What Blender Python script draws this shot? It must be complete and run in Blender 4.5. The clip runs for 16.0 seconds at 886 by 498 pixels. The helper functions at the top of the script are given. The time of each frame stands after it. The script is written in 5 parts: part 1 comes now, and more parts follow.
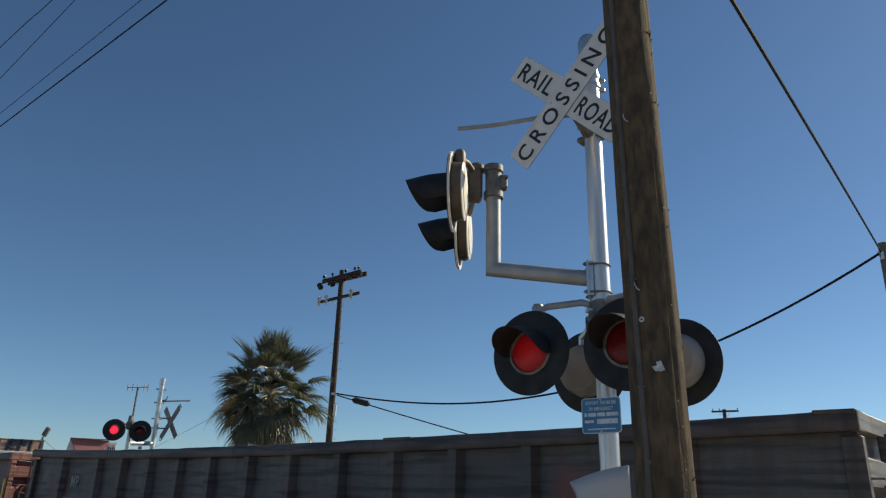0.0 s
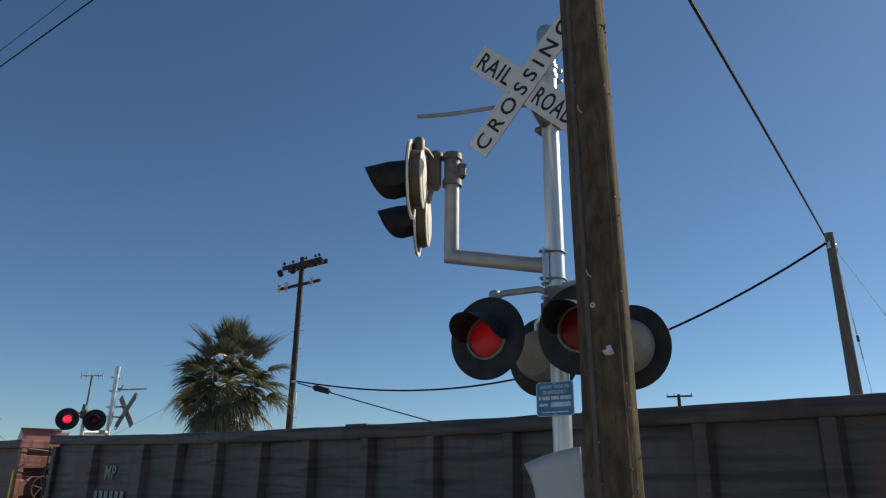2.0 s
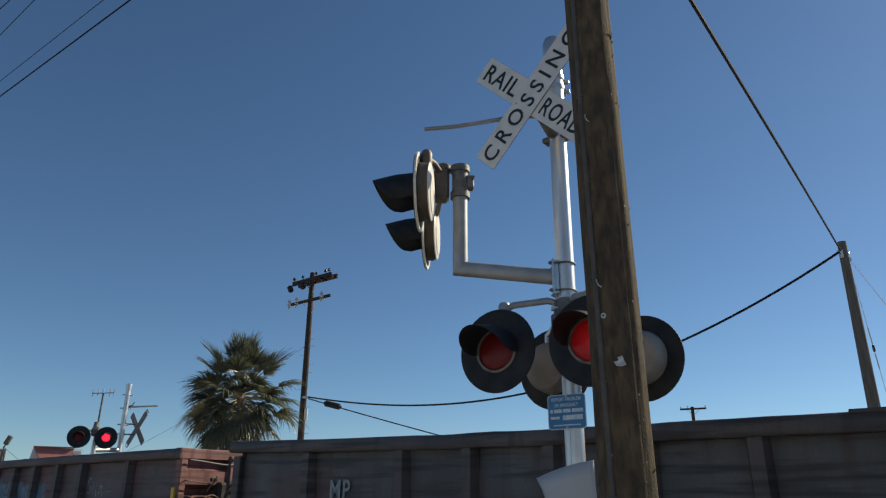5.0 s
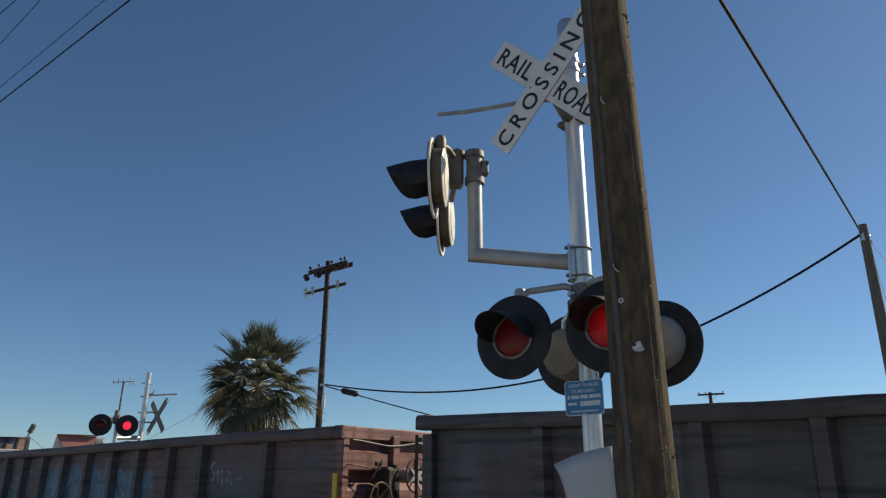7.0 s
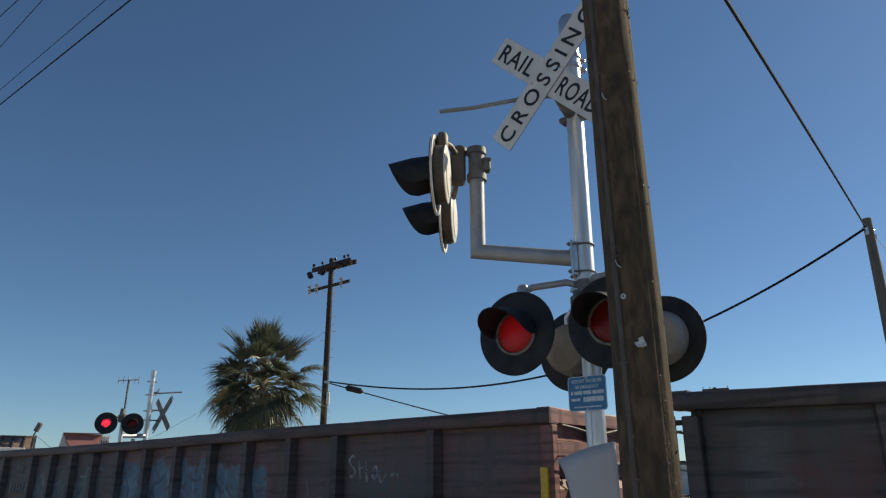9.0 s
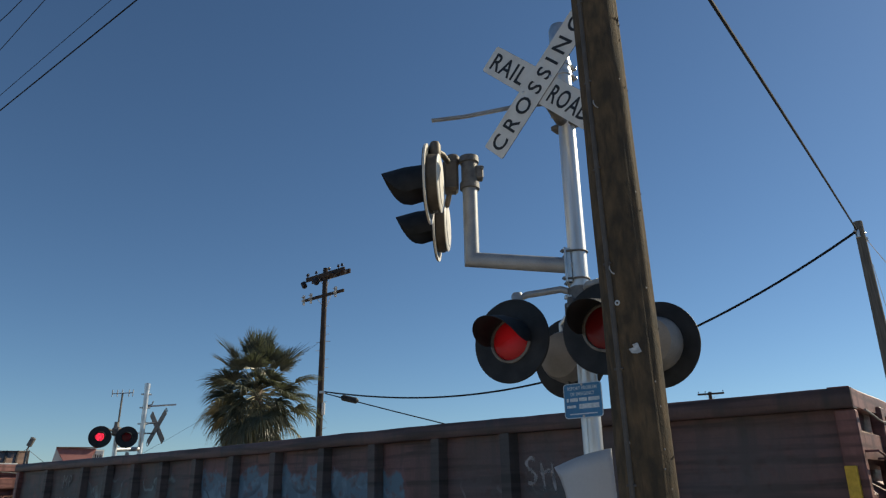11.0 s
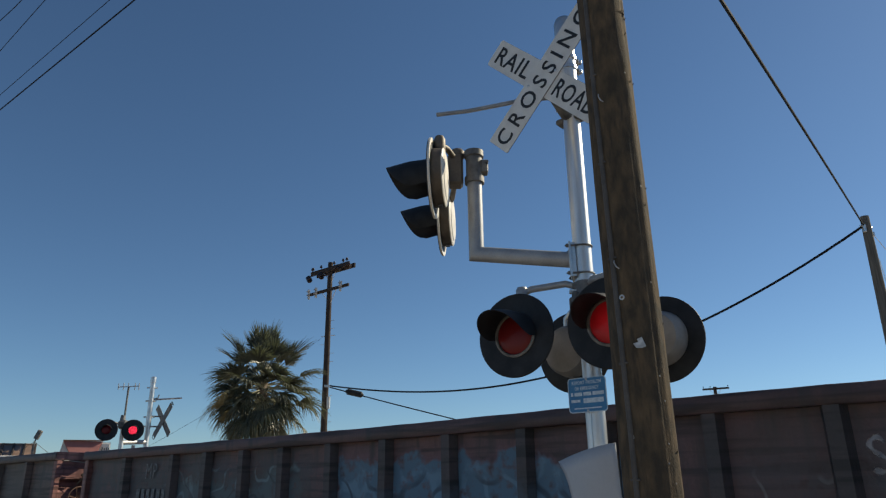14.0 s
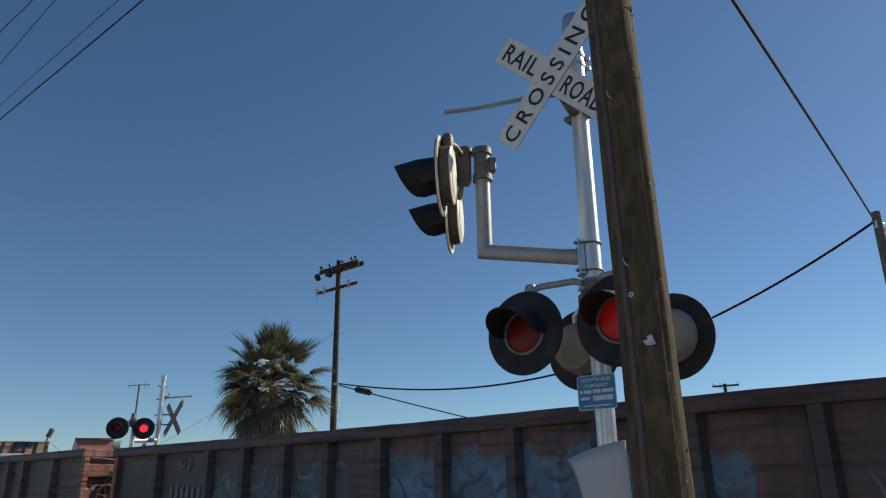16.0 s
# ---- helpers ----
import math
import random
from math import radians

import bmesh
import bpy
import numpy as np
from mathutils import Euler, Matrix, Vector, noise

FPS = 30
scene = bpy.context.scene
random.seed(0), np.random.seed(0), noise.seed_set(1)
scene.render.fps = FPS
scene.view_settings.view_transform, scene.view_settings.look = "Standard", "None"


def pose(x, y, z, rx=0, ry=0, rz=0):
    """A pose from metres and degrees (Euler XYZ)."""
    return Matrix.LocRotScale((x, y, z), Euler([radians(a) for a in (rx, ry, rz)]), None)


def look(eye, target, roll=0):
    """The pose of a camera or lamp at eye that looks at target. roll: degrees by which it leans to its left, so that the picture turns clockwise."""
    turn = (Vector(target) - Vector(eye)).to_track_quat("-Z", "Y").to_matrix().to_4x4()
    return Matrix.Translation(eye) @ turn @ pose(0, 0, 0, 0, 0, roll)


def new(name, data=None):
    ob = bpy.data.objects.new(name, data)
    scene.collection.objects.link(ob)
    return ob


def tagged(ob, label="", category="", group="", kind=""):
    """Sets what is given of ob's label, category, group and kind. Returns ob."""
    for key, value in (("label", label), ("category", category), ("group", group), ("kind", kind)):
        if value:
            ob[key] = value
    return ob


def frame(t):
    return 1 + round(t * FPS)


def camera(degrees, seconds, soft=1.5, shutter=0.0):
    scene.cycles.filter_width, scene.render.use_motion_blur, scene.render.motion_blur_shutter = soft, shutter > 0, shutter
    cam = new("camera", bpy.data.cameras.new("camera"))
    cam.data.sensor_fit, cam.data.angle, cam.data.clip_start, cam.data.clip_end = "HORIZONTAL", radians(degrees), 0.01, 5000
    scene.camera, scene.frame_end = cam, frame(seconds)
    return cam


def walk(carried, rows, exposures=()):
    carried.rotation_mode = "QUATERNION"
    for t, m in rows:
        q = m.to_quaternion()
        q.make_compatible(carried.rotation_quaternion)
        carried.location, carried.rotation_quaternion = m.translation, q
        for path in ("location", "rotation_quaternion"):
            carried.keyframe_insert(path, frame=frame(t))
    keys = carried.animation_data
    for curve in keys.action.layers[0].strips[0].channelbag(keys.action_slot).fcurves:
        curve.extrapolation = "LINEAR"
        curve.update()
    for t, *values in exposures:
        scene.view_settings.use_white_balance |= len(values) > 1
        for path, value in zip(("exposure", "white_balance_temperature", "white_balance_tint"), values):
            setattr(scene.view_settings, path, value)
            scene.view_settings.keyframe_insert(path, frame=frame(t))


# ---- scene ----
cam = camera(65.0, 16.0, soft=1.25)
# t, x, y, z, yaw, pitch, roll
PATH = (
    (0.0, -0.037, -0.006, 1.723, -1.082, 19.454, -1.458), (0.5, -0.033, 0.004, 1.717, -2.128, 19.096, -2.005),
    (1.0, -0.029, 0.007, 1.717, -2.426, 18.488, -1.235), (1.5, -0.018, 0.007, 1.716, -3.246, 19.034, -1.2),
    (2.0, -0.012, -0.061, 1.7, -4.129, 18.498, -0.717), (2.5, 0.003, -0.031, 1.708, -6.465, 19.734, -1.479),
    (3.0, -0.004, -0.053, 1.701, -6.052, 19.573, -0.882), (3.5, 0.006, -0.048, 1.699, -7.227, 19.887, -0.133),
    (4.0, 0.003, -0.046, 1.699, -6.3, 19.278, 0.229), (4.5, -0.003, -0.041, 1.697, -4.183, 19.771, -0.384),
    (7.0, 0.0, 0.0, 1.7, -1.802, 18.603, -0.2), (7.5, -0.002, -0.002, 1.699, -1.351, 18.744, -0.119),
    (8.0, -0.004, 0.002, 1.698, -1.454, 18.6, -0.073), (8.5, -0.005, -0.009, 1.697, -1.587, 18.257, -0.027),
    (9.0, 0.006, -0.007, 1.699, -1.415, 18.333, 0.065), (11.5, 0.006, -0.014, 1.702, -1.713, 19.039, 0.996),
    (12.0, 0.01, -0.013, 1.699, -1.731, 18.842, 0.834), (12.5, 0.014, -0.006, 1.703, -1.442, 18.618, 0.852),
    (13.0, 0.008, -0.009, 1.701, -1.124, 18.545, 0.693), (13.5, 0.009, -0.009, 1.702, -1.235, 18.486, 0.829),
    (14.0, 0.008, -0.013, 1.701, -1.304, 18.536, 0.724), (14.5, 0.006, -0.011, 1.7, -1.192, 18.425, 0.777),
    (15.0, 0.01, -0.012, 1.701, -1.138, 18.399, 0.732), (15.5, 0.008, -0.018, 1.699, -0.906, 18.554, 0.684),
    (16.0, 0.006, -0.013, 1.702, -0.585, 18.358, 0.768))
walk(cam, [(t, pose(x, y, z, 90 + p, r, w)) for t, x, y, z, w, p, r in PATH], ((0.0, 0.17, 6360.0, 1.0), (16.0, 0.17, 6360.0, 1.0)))

# ---- light ----
SUN_ELEV, SUN_AZ = 34.0, 67.0          # azimuth clockwise from +y
world = bpy.data.worlds.new("sky")
scene.world = world
world.use_nodes = True
wn = world.node_tree.nodes
sky = wn.new("ShaderNodeTexSky")
sky.sky_type = "NISHITA"
sky.sun_disc = False
sky.sun_elevation, sky.sun_rotation = radians(SUN_ELEV), radians(SUN_AZ)
sky.air_density, sky.dust_density, sky.ozone_density = 0.8, 0.16, 4.9
world.node_tree.links.new(sky.outputs[0], wn["Background"].inputs[0])
wn["Background"].inputs[1].default_value = 0.080
sun_data = bpy.data.lights.new("sun", "SUN")
sun_data.energy, sun_data.angle, sun_data.color = 5.0, radians(0.53), (1.0, 0.84, 0.64)
sun = new("sun", sun_data)
sun_to = Vector((math.cos(radians(SUN_ELEV)) * math.sin(radians(SUN_AZ)), math.cos(radians(SUN_ELEV)) * math.cos(radians(SUN_AZ)), math.sin(radians(SUN_ELEV))))
sun.matrix_world = look(sun_to * 60, (0, 0, 0))


# ---- materials ----
def material(name, dark, light, scale=6.0, rough=0.6, metal=0.0, bump=0.2, stretch=(1, 1, 1), fine=60.0, streak=None, streak_colour=None, spec=0.5, gradient=(0.35, 0.65), mottle=0.22, bands=None):
    """Two-scale mottled surface: broad patches between two colours, fine grain, relief, and optional vertical streaks of a third colour."""
    m = bpy.data.materials.new(name)
    m.use_nodes = True
    t = m.node_tree
    b = t.nodes["Principled BSDF"]
    co = t.nodes.new("ShaderNodeTexCoord")
    mp = t.nodes.new("ShaderNodeMapping")
    mp.inputs["Scale"].default_value = stretch
    t.links.new(co.outputs["Object"], mp.inputs[0])

    def tex(sc, detail, source=None):
        n = t.nodes.new("ShaderNodeTexNoise")
        n.inputs["Scale"].default_value, n.inputs["Detail"].default_value = sc, detail
        t.links.new((source or mp).outputs[0], n.inputs["Vector"])
        return n

    broad, grain = tex(scale, 6), tex(fine, 3)
    ramp = t.nodes.new("ShaderNodeValToRGB")
    ramp.color_ramp.elements[0].position, ramp.color_ramp.elements[1].position = gradient
    ramp.color_ramp.elements[0].color, ramp.color_ramp.elements[1].color = (*dark, 1), (*light, 1)
    t.links.new(broad.outputs["Fac"], ramp.inputs[0])
    mix = t.nodes.new("ShaderNodeMix")
    mix.data_type, mix.blend_type = "RGBA", "OVERLAY"
    mix.inputs["Factor"].default_value = mottle
    t.links.new(ramp.outputs[0], mix.inputs[6])
    t.links.new(grain.outputs["Fac"], mix.inputs[7])
    colour = mix.outputs[2]
    if streak:
        mp2 = t.nodes.new("ShaderNodeMapping")
        mp2.inputs["Scale"].default_value = streak
        t.links.new(co.outputs["Object"], mp2.inputs[0])
        st = tex(1.0, 4, mp2)
        r2 = t.nodes.new("ShaderNodeValToRGB")
        r2.color_ramp.elements[0].position, r2.color_ramp.elements[1].position = 0.5, 0.68
        t.links.new(st.outputs["Fac"], r2.inputs[0])
        mx = t.nodes.new("ShaderNodeMix")
        mx.data_type = "RGBA"
        t.links.new(r2.outputs[0], mx.inputs["Factor"])
        t.links.new(colour, mx.inputs[6])
        mx.inputs[7].default_value = (*streak_colour, 1)
        colour = mx.outputs[2]
    if bands:
        mp3 = t.nodes.new("ShaderNodeMapping")
        mp3.inputs["Scale"].default_value = (0.7, 0.7, 11.0)
        t.links.new(co.outputs["Object"], mp3.inputs[0])
        bn = tex(1.0, 5, mp3)
        r3 = t.nodes.new("ShaderNodeValToRGB")
        r3.color_ramp.elements[0].position, r3.color_ramp.elements[1].position = 0.48, 0.62
        t.links.new(bn.outputs["Fac"], r3.inputs[0])
        mx3 = t.nodes.new("ShaderNodeMix")
        mx3.data_type = "RGBA"
        t.links.new(r3.outputs[0], mx3.inputs["Factor"])
        t.links.new(colour, mx3.inputs[6])
        mx3.inputs[7].default_value = (*bands, 1)
        colour = mx3.outputs[2]
    t.links.new(colour, b.inputs["Base Color"])
    rr = t.nodes.new("ShaderNodeMapRange")
    rr.inputs[3].default_value, rr.inputs[4].default_value = max(rough - 0.12, 0.04), min(rough + 0.12, 1)
    t.links.new(broad.outputs["Fac"], rr.inputs[0])
    t.links.new(rr.outputs[0], b.inputs["Roughness"])
    b.inputs["Metallic"].default_value = metal
    b.inputs["Specular IOR Level"].default_value = spec
    bp = t.nodes.new("ShaderNodeBump")
    bp.inputs["Strength"].default_value, bp.inputs["Distance"].default_value = bump, 0.01
    t.links.new(grain.outputs["Fac"], bp.inputs["Height"])
    t.links.new(bp.outputs[0], b.inputs["Normal"])
    m["colour_node"] = mix.name
    return m


def overpaint(m, colour, x0, x1, z0, z1, edge=0.12, warp=0.35, warp_scale=3.0, lines=0.0, seed=0.0, strength=0.85):
    """Lays another colour, mostly sprayed paint, over a material inside a ragged rectangle of the car's own x and z;
    lines > 0 keeps only thin wandering strokes.
    """
    t = m.node_tree
    b = t.nodes["Principled BSDF"]
    old = b.inputs["Base Color"].links[0].from_socket
    co = t.nodes.new("ShaderNodeTexCoord")
    n = t.nodes.new("ShaderNodeTexNoise")
    n.noise_dimensions = "4D"
    n.inputs["W"].default_value, n.inputs["Scale"].default_value, n.inputs["Detail"].default_value = seed, warp_scale, 3
    t.links.new(co.outputs["Object"], n.inputs["Vector"])
    sep = t.nodes.new("ShaderNodeSeparateXYZ")
    t.links.new(co.outputs["Object"], sep.inputs[0])
    sepn = t.nodes.new("ShaderNodeSeparateColor")
    t.links.new(n.outputs["Color"], sepn.inputs[0])

    def maths(op, a, c):
        k = t.nodes.new("ShaderNodeMath")
        k.operation, k.use_clamp = op, op in ("MULTIPLY",)
        for i, v in enumerate((a, c)):
            if isinstance(v, (int, float)):
                k.inputs[i].default_value = v
            else:
                t.links.new(v, k.inputs[i])
        return k.outputs[0]

    def ramp(v, a, c):
        k = t.nodes.new("ShaderNodeMapRange")
        t.links.new(v, k.inputs[0])
        k.inputs[1].default_value, k.inputs[2].default_value = a, c
        return k.outputs[0]

    def warped(axis, channel):
        k = t.nodes.new("ShaderNodeMath")
        k.operation = "MULTIPLY_ADD"
        t.links.new(sepn.outputs[channel], k.inputs[0])
        k.inputs[1].default_value = warp
        t.links.new(sep.outputs[axis], k.inputs[2])
        return maths("SUBTRACT", k.outputs[0], warp / 2)

    x, z = warped(0, 0), warped(2, 1)
    mask = maths("MULTIPLY", ramp(x, x0, x0 + edge), ramp(x, x1, x1 - edge))
    mask = maths("MULTIPLY", mask, maths("MULTIPLY", ramp(z, z0, z0 + edge), ramp(z, z1, z1 - edge)))
    if lines:
        n2 = t.nodes.new("ShaderNodeTexNoise")
        n2.noise_dimensions = "4D"
        n2.inputs["W"].default_value, n2.inputs["Scale"].default_value, n2.inputs["Detail"].default_value = seed + 3, 2.2, 0.5
        t.links.new(co.outputs["Object"], n2.inputs["Vector"])
        a = t.nodes.new("ShaderNodeMath")
        a.operation = "ABSOLUTE"
        t.links.new(maths("SUBTRACT", n2.outputs["Fac"], 0.5), a.inputs[0])
        mask = maths("MULTIPLY", mask, ramp(a.outputs[0], lines, lines * 0.4))
    worn = t.nodes.new("ShaderNodeTexNoise")
    worn.inputs["Scale"].default_value, worn.inputs["Detail"].default_value = 9, 5
    t.links.new(co.outputs["Object"], worn.inputs["Vector"])
    mask = maths("MULTIPLY", mask, maths("MULTIPLY", ramp(worn.outputs["Fac"], 0.25, 0.5), strength))
    mx = t.nodes.new("ShaderNodeMix")
    mx.data_type = "RGBA"
    t.links.new(mask, mx.inputs["Factor"])
    t.links.new(old, mx.inputs[6])
    mx.inputs[7].default_value = (*colour, 1)
    t.links.new(mx.outputs[2], b.inputs["Base Color"])
    return m


M = {}
M["pole"] = material("weathered_pole_wood", (0.058, 0.049, 0.038), (0.132, 0.097, 0.062), 3, 0.9, 0, 0.5, (6, 6, 2.6), 30, (38, 38, 6.0), (0.064, 0.053, 0.041), spec=0.15, mottle=0.12)
M["pole_grey"] = material("greyed_pole_wood", (0.095, 0.090, 0.080), (0.165, 0.155, 0.140), 4, 0.9, 0, 0.5, (8, 8, 0.4), 14, spec=0.2)
M["pole_dark"] = material("creosoted_pole_wood", (0.032, 0.026, 0.024), (0.070, 0.054, 0.048), 4, 0.85, 0, 0.5, (8, 8, 0.4), 14, spec=0.2)
M["galv"] = material("galvanised_steel", (0.50, 0.51, 0.52), (0.68, 0.69, 0.70), 9, 0.36, 0.85, 0.04, fine=120)
M["alu"] = material("mill_aluminium", (0.56, 0.57, 0.58), (0.70, 0.71, 0.72), 5, 0.42, 0.75, 0.03, (6, 6, 0.4), 90)
M["grey_pipe"] = material("dull_grey_pipe", (0.29, 0.30, 0.32), (0.39, 0.40, 0.42), 6, 0.48, 0.35, 0.05, fine=110)
M["cast"] = material("dull_cast_metal", (0.11, 0.108, 0.108), (0.22, 0.212, 0.205), 14, 0.6, 0.5, 0.3, fine=90)
M["black"] = material("flat_black_paint", (0.016, 0.018, 0.021), (0.034, 0.036, 0.041), 7, 0.62, 0, 0.08, fine=150, spec=0.25)
M["black_rubber"] = material("black_cable_sheath", (0.006, 0.007, 0.010), (0.012, 0.013, 0.017), 9, 0.7, 0, 0.05, spec=0.15)
M["lamp_back"] = material("dusty_lamp_housing", (0.205, 0.195, 0.185), (0.32, 0.302, 0.285), 5, 0.65, 0.1, 0.03, mottle=0.08)
M["rim"] = material("pale_rim", (0.62, 0.58, 0.52), (0.78, 0.74, 0.68), 10, 0.5, 0, 0.1)
M["sign_back"] = material("bare_sign_back", (0.15, 0.14, 0.13), (0.24, 0.23, 0.22), 7, 0.6, 0.3, 0.1)
M["bronze"] = material("bronze_brown_lamp_case", (0.10, 0.08, 0.06), (0.17, 0.14, 0.11), 8, 0.55, 0.2, 0.15)
M["sign_white"] = material("white_sign_sheeting", (0.60, 0.60, 0.59), (0.70, 0.70, 0.69), 8, 0.45, 0, 0.03, fine=200)
M["sign_black"] = material("black_sign_ink", (0.010, 0.010, 0.011), (0.018, 0.018, 0.02), 9, 0.5, 0, 0.02)
M["sign_blue"] = material("blue_sign_sheeting", (0.03, 0.15, 0.34), (0.045, 0.20, 0.42), 9, 0.42, 0, 0.03, fine=150)
M["sign_pale"] = material("pale_sign_ink", (0.42, 0.52, 0.62), (0.62, 0.70, 0.78), 60, 0.5, 0, 0.02)
M["sheet"] = material("white_plastic_sheet", (0.42, 0.42, 0.44), (0.50, 0.50, 0.52), 1.6, 0.45, 0, 0.03, mottle=0.05)
M["pvc"] = material("grey_plastic_moulding", (0.062, 0.057, 0.053), (0.100, 0.092, 0.086), 8, 0.7, 0, 0.1)
M["tin"] = material("bright_tin", (0.38, 0.38, 0.39), (0.58, 0.58, 0.58), 30, 0.5, 0.5, 0.1)
M["insulator"] = material("brown_porcelain", (0.02, 0.013, 0.012), (0.04, 0.025, 0.02), 20, 0.2, 0, 0.02)
M["pale_box"] = material("pale_metal_box", (0.60, 0.60, 0.58), (0.72, 0.72, 0.70), 9, 0.5, 0, 0.05)
M["leaf"] = material("palm_leaf", (0.060, 0.066, 0.050), (0.160, 0.166, 0.125), 1.6, 0.36, 0, 0.2, fine=25, spec=0.5)
def thin_leaf(m, share, tint):
    """Lets part of the sunlight through the blade."""
    t = m.node_tree
    b = t.nodes["Principled BSDF"]
    tl = t.nodes.new("ShaderNodeBsdfTranslucent")
    tl.inputs[0].default_value = (*tint, 1)
    mx = t.nodes.new("ShaderNodeMixShader")
    mx.inputs[0].default_value = share
    t.links.new(b.outputs[0], mx.inputs[1])
    t.links.new(tl.outputs[0], mx.inputs[2])
    t.links.new(mx.outputs[0], t.nodes["Material Output"].inputs[0])


thin_leaf(M["leaf"], 0.3, (0.115, 0.13, 0.062))
M["leaf_dry"] = material("dry_palm_leaf", (0.15, 0.135, 0.075), (0.28, 0.255, 0.150), 2.0, 0.75, 0, 0.2, fine=25)
M["stem"] = material("palm_stem", (0.18, 0.17, 0.095), (0.30, 0.27, 0.16), 4, 0.6, 0, 0.2)
M["trunk"] = material("palm_trunk_bark", (0.12, 0.09, 0.065), (0.24, 0.19, 0.14), 4, 0.9, 0, 0.9, (1, 1, 5), 20)
M["dirt"] = material("dry_dirt_ground", (0.27, 0.23, 0.18), (0.40, 0.345, 0.28), 0.35, 0.95, 0, 0.5, fine=8)
M["ballast"] = material("grey_ballast_stone", (0.12, 0.115, 0.11), (0.30, 0.28, 0.26), 14, 0.95, 0, 1.0, fine=30)
M["tie"] = material("timber_sleeper", (0.045, 0.035, 0.03), (0.11, 0.09, 0.075), 6, 0.9, 0, 0.6)
M["rail"] = material("rusty_rail_steel", (0.09, 0.05, 0.035), (0.18, 0.10, 0.07), 9, 0.6, 0.6, 0.3)
M["iron"] = material("grimy_running_gear", (0.02, 0.018, 0.017), (0.06, 0.05, 0.045), 6, 0.7, 0.3, 0.4)
M["wheel"] = material("brown_rusty_brake_wheel", (0.07, 0.035, 0.025), (0.13, 0.07, 0.05), 12, 0.7, 0.2, 0.3)
M["grey_cast"] = material("pale_grey_housing", (0.30, 0.30, 0.29), (0.44, 0.44, 0.42), 12, 0.6, 0.2, 0.2)
M["yellow"] = material("yellow_reflector_sheeting", (0.60, 0.36, 0.02), (0.75, 0.47, 0.04), 20, 0.4, 0, 0.05)
M["stencil"] = material("worn_white_stencil", (0.24, 0.26, 0.27), (0.36, 0.38, 0.39), 12, 0.7, 0, 0.1)
M["stencil_faded"] = material("faded_white_stencil", (0.09, 0.09, 0.09), (0.24, 0.24, 0.24), 14, 0.7, 0, 0.1)
M["scrawl"] = material("white_spray_paint", (0.26, 0.25, 0.26), (0.46, 0.44, 0.46), 8, 0.6, 0, 0.05)
M["roof_red"] = material("faded_red_roof", (0.30, 0.11, 0.10), (0.42, 0.19, 0.17), 1.2, 0.7, 0, 0.2)
M["roof_brown"] = material("brown_ribbed_roof", (0.17, 0.11, 0.08), (0.27, 0.18, 0.13), 1.2, 0.6, 0.1, 0.2)
M["wall_white"] = material("white_stucco", (0.66, 0.65, 0.63), (0.78, 0.77, 0.75), 1.5, 0.85, 0, 0.3)
M["wall_grey"] = material("grey_metal_cladding", (0.40, 0.42, 0.45), (0.55, 0.57, 0.60), 1.0, 0.5, 0.2, 0.1)
M["dark_glass"] = material("dark_lettering", (0.02, 0.02, 0.02), (0.04, 0.04, 0.04), 9, 0.5)


def sprayed(m):
    """Patchy cover: thin at the sides of a stroke and broken by the surface beneath."""
    t = m.node_tree
    at = t.nodes.new("ShaderNodeAttribute")
    at.attribute_name = "cover"
    co = t.nodes.new("ShaderNodeTexCoord")
    n = t.nodes.new("ShaderNodeTexNoise")
    n.inputs["Scale"].default_value, n.inputs["Detail"].default_value = 11, 4
    t.links.new(co.outputs["Object"], n.inputs["Vector"])
    k = t.nodes.new("ShaderNodeMath")
    k.operation = "ADD"
    t.links.new(at.outputs["Fac"], k.inputs[0])
    t.links.new(n.outputs["Fac"], k.inputs[1])
    r = t.nodes.new("ShaderNodeMapRange")
    r.inputs[1].default_value, r.inputs[2].default_value, r.inputs[4].default_value = 0.78, 1.40, 0.75
    t.links.new(k.outputs[0], r.inputs[0])
    tr = t.nodes.new("ShaderNodeBsdfTransparent")
    mx = t.nodes.new("ShaderNodeMixShader")
    t.links.new(r.outputs[0], mx.inputs[0])
    t.links.new(tr.outputs[0], mx.inputs[1])
    t.links.new(t.nodes["Principled BSDF"].outputs[0], mx.inputs[2])
    t.links.new(mx.outputs[0], t.nodes["Material Output"].inputs[0])


sprayed(M["scrawl"])


def car_paint(name, dark, light, rust):
    # bands: dust, and the shade of shallow dents painted as darker stripes
    return material(name, dark, light, 1.6, 0.58, 0.0, 0.35, (1, 1, 0.7), 35, (5.5, 5.5, 0.45), rust, spec=0.5, bands=tuple(0.62 * c for c in dark))


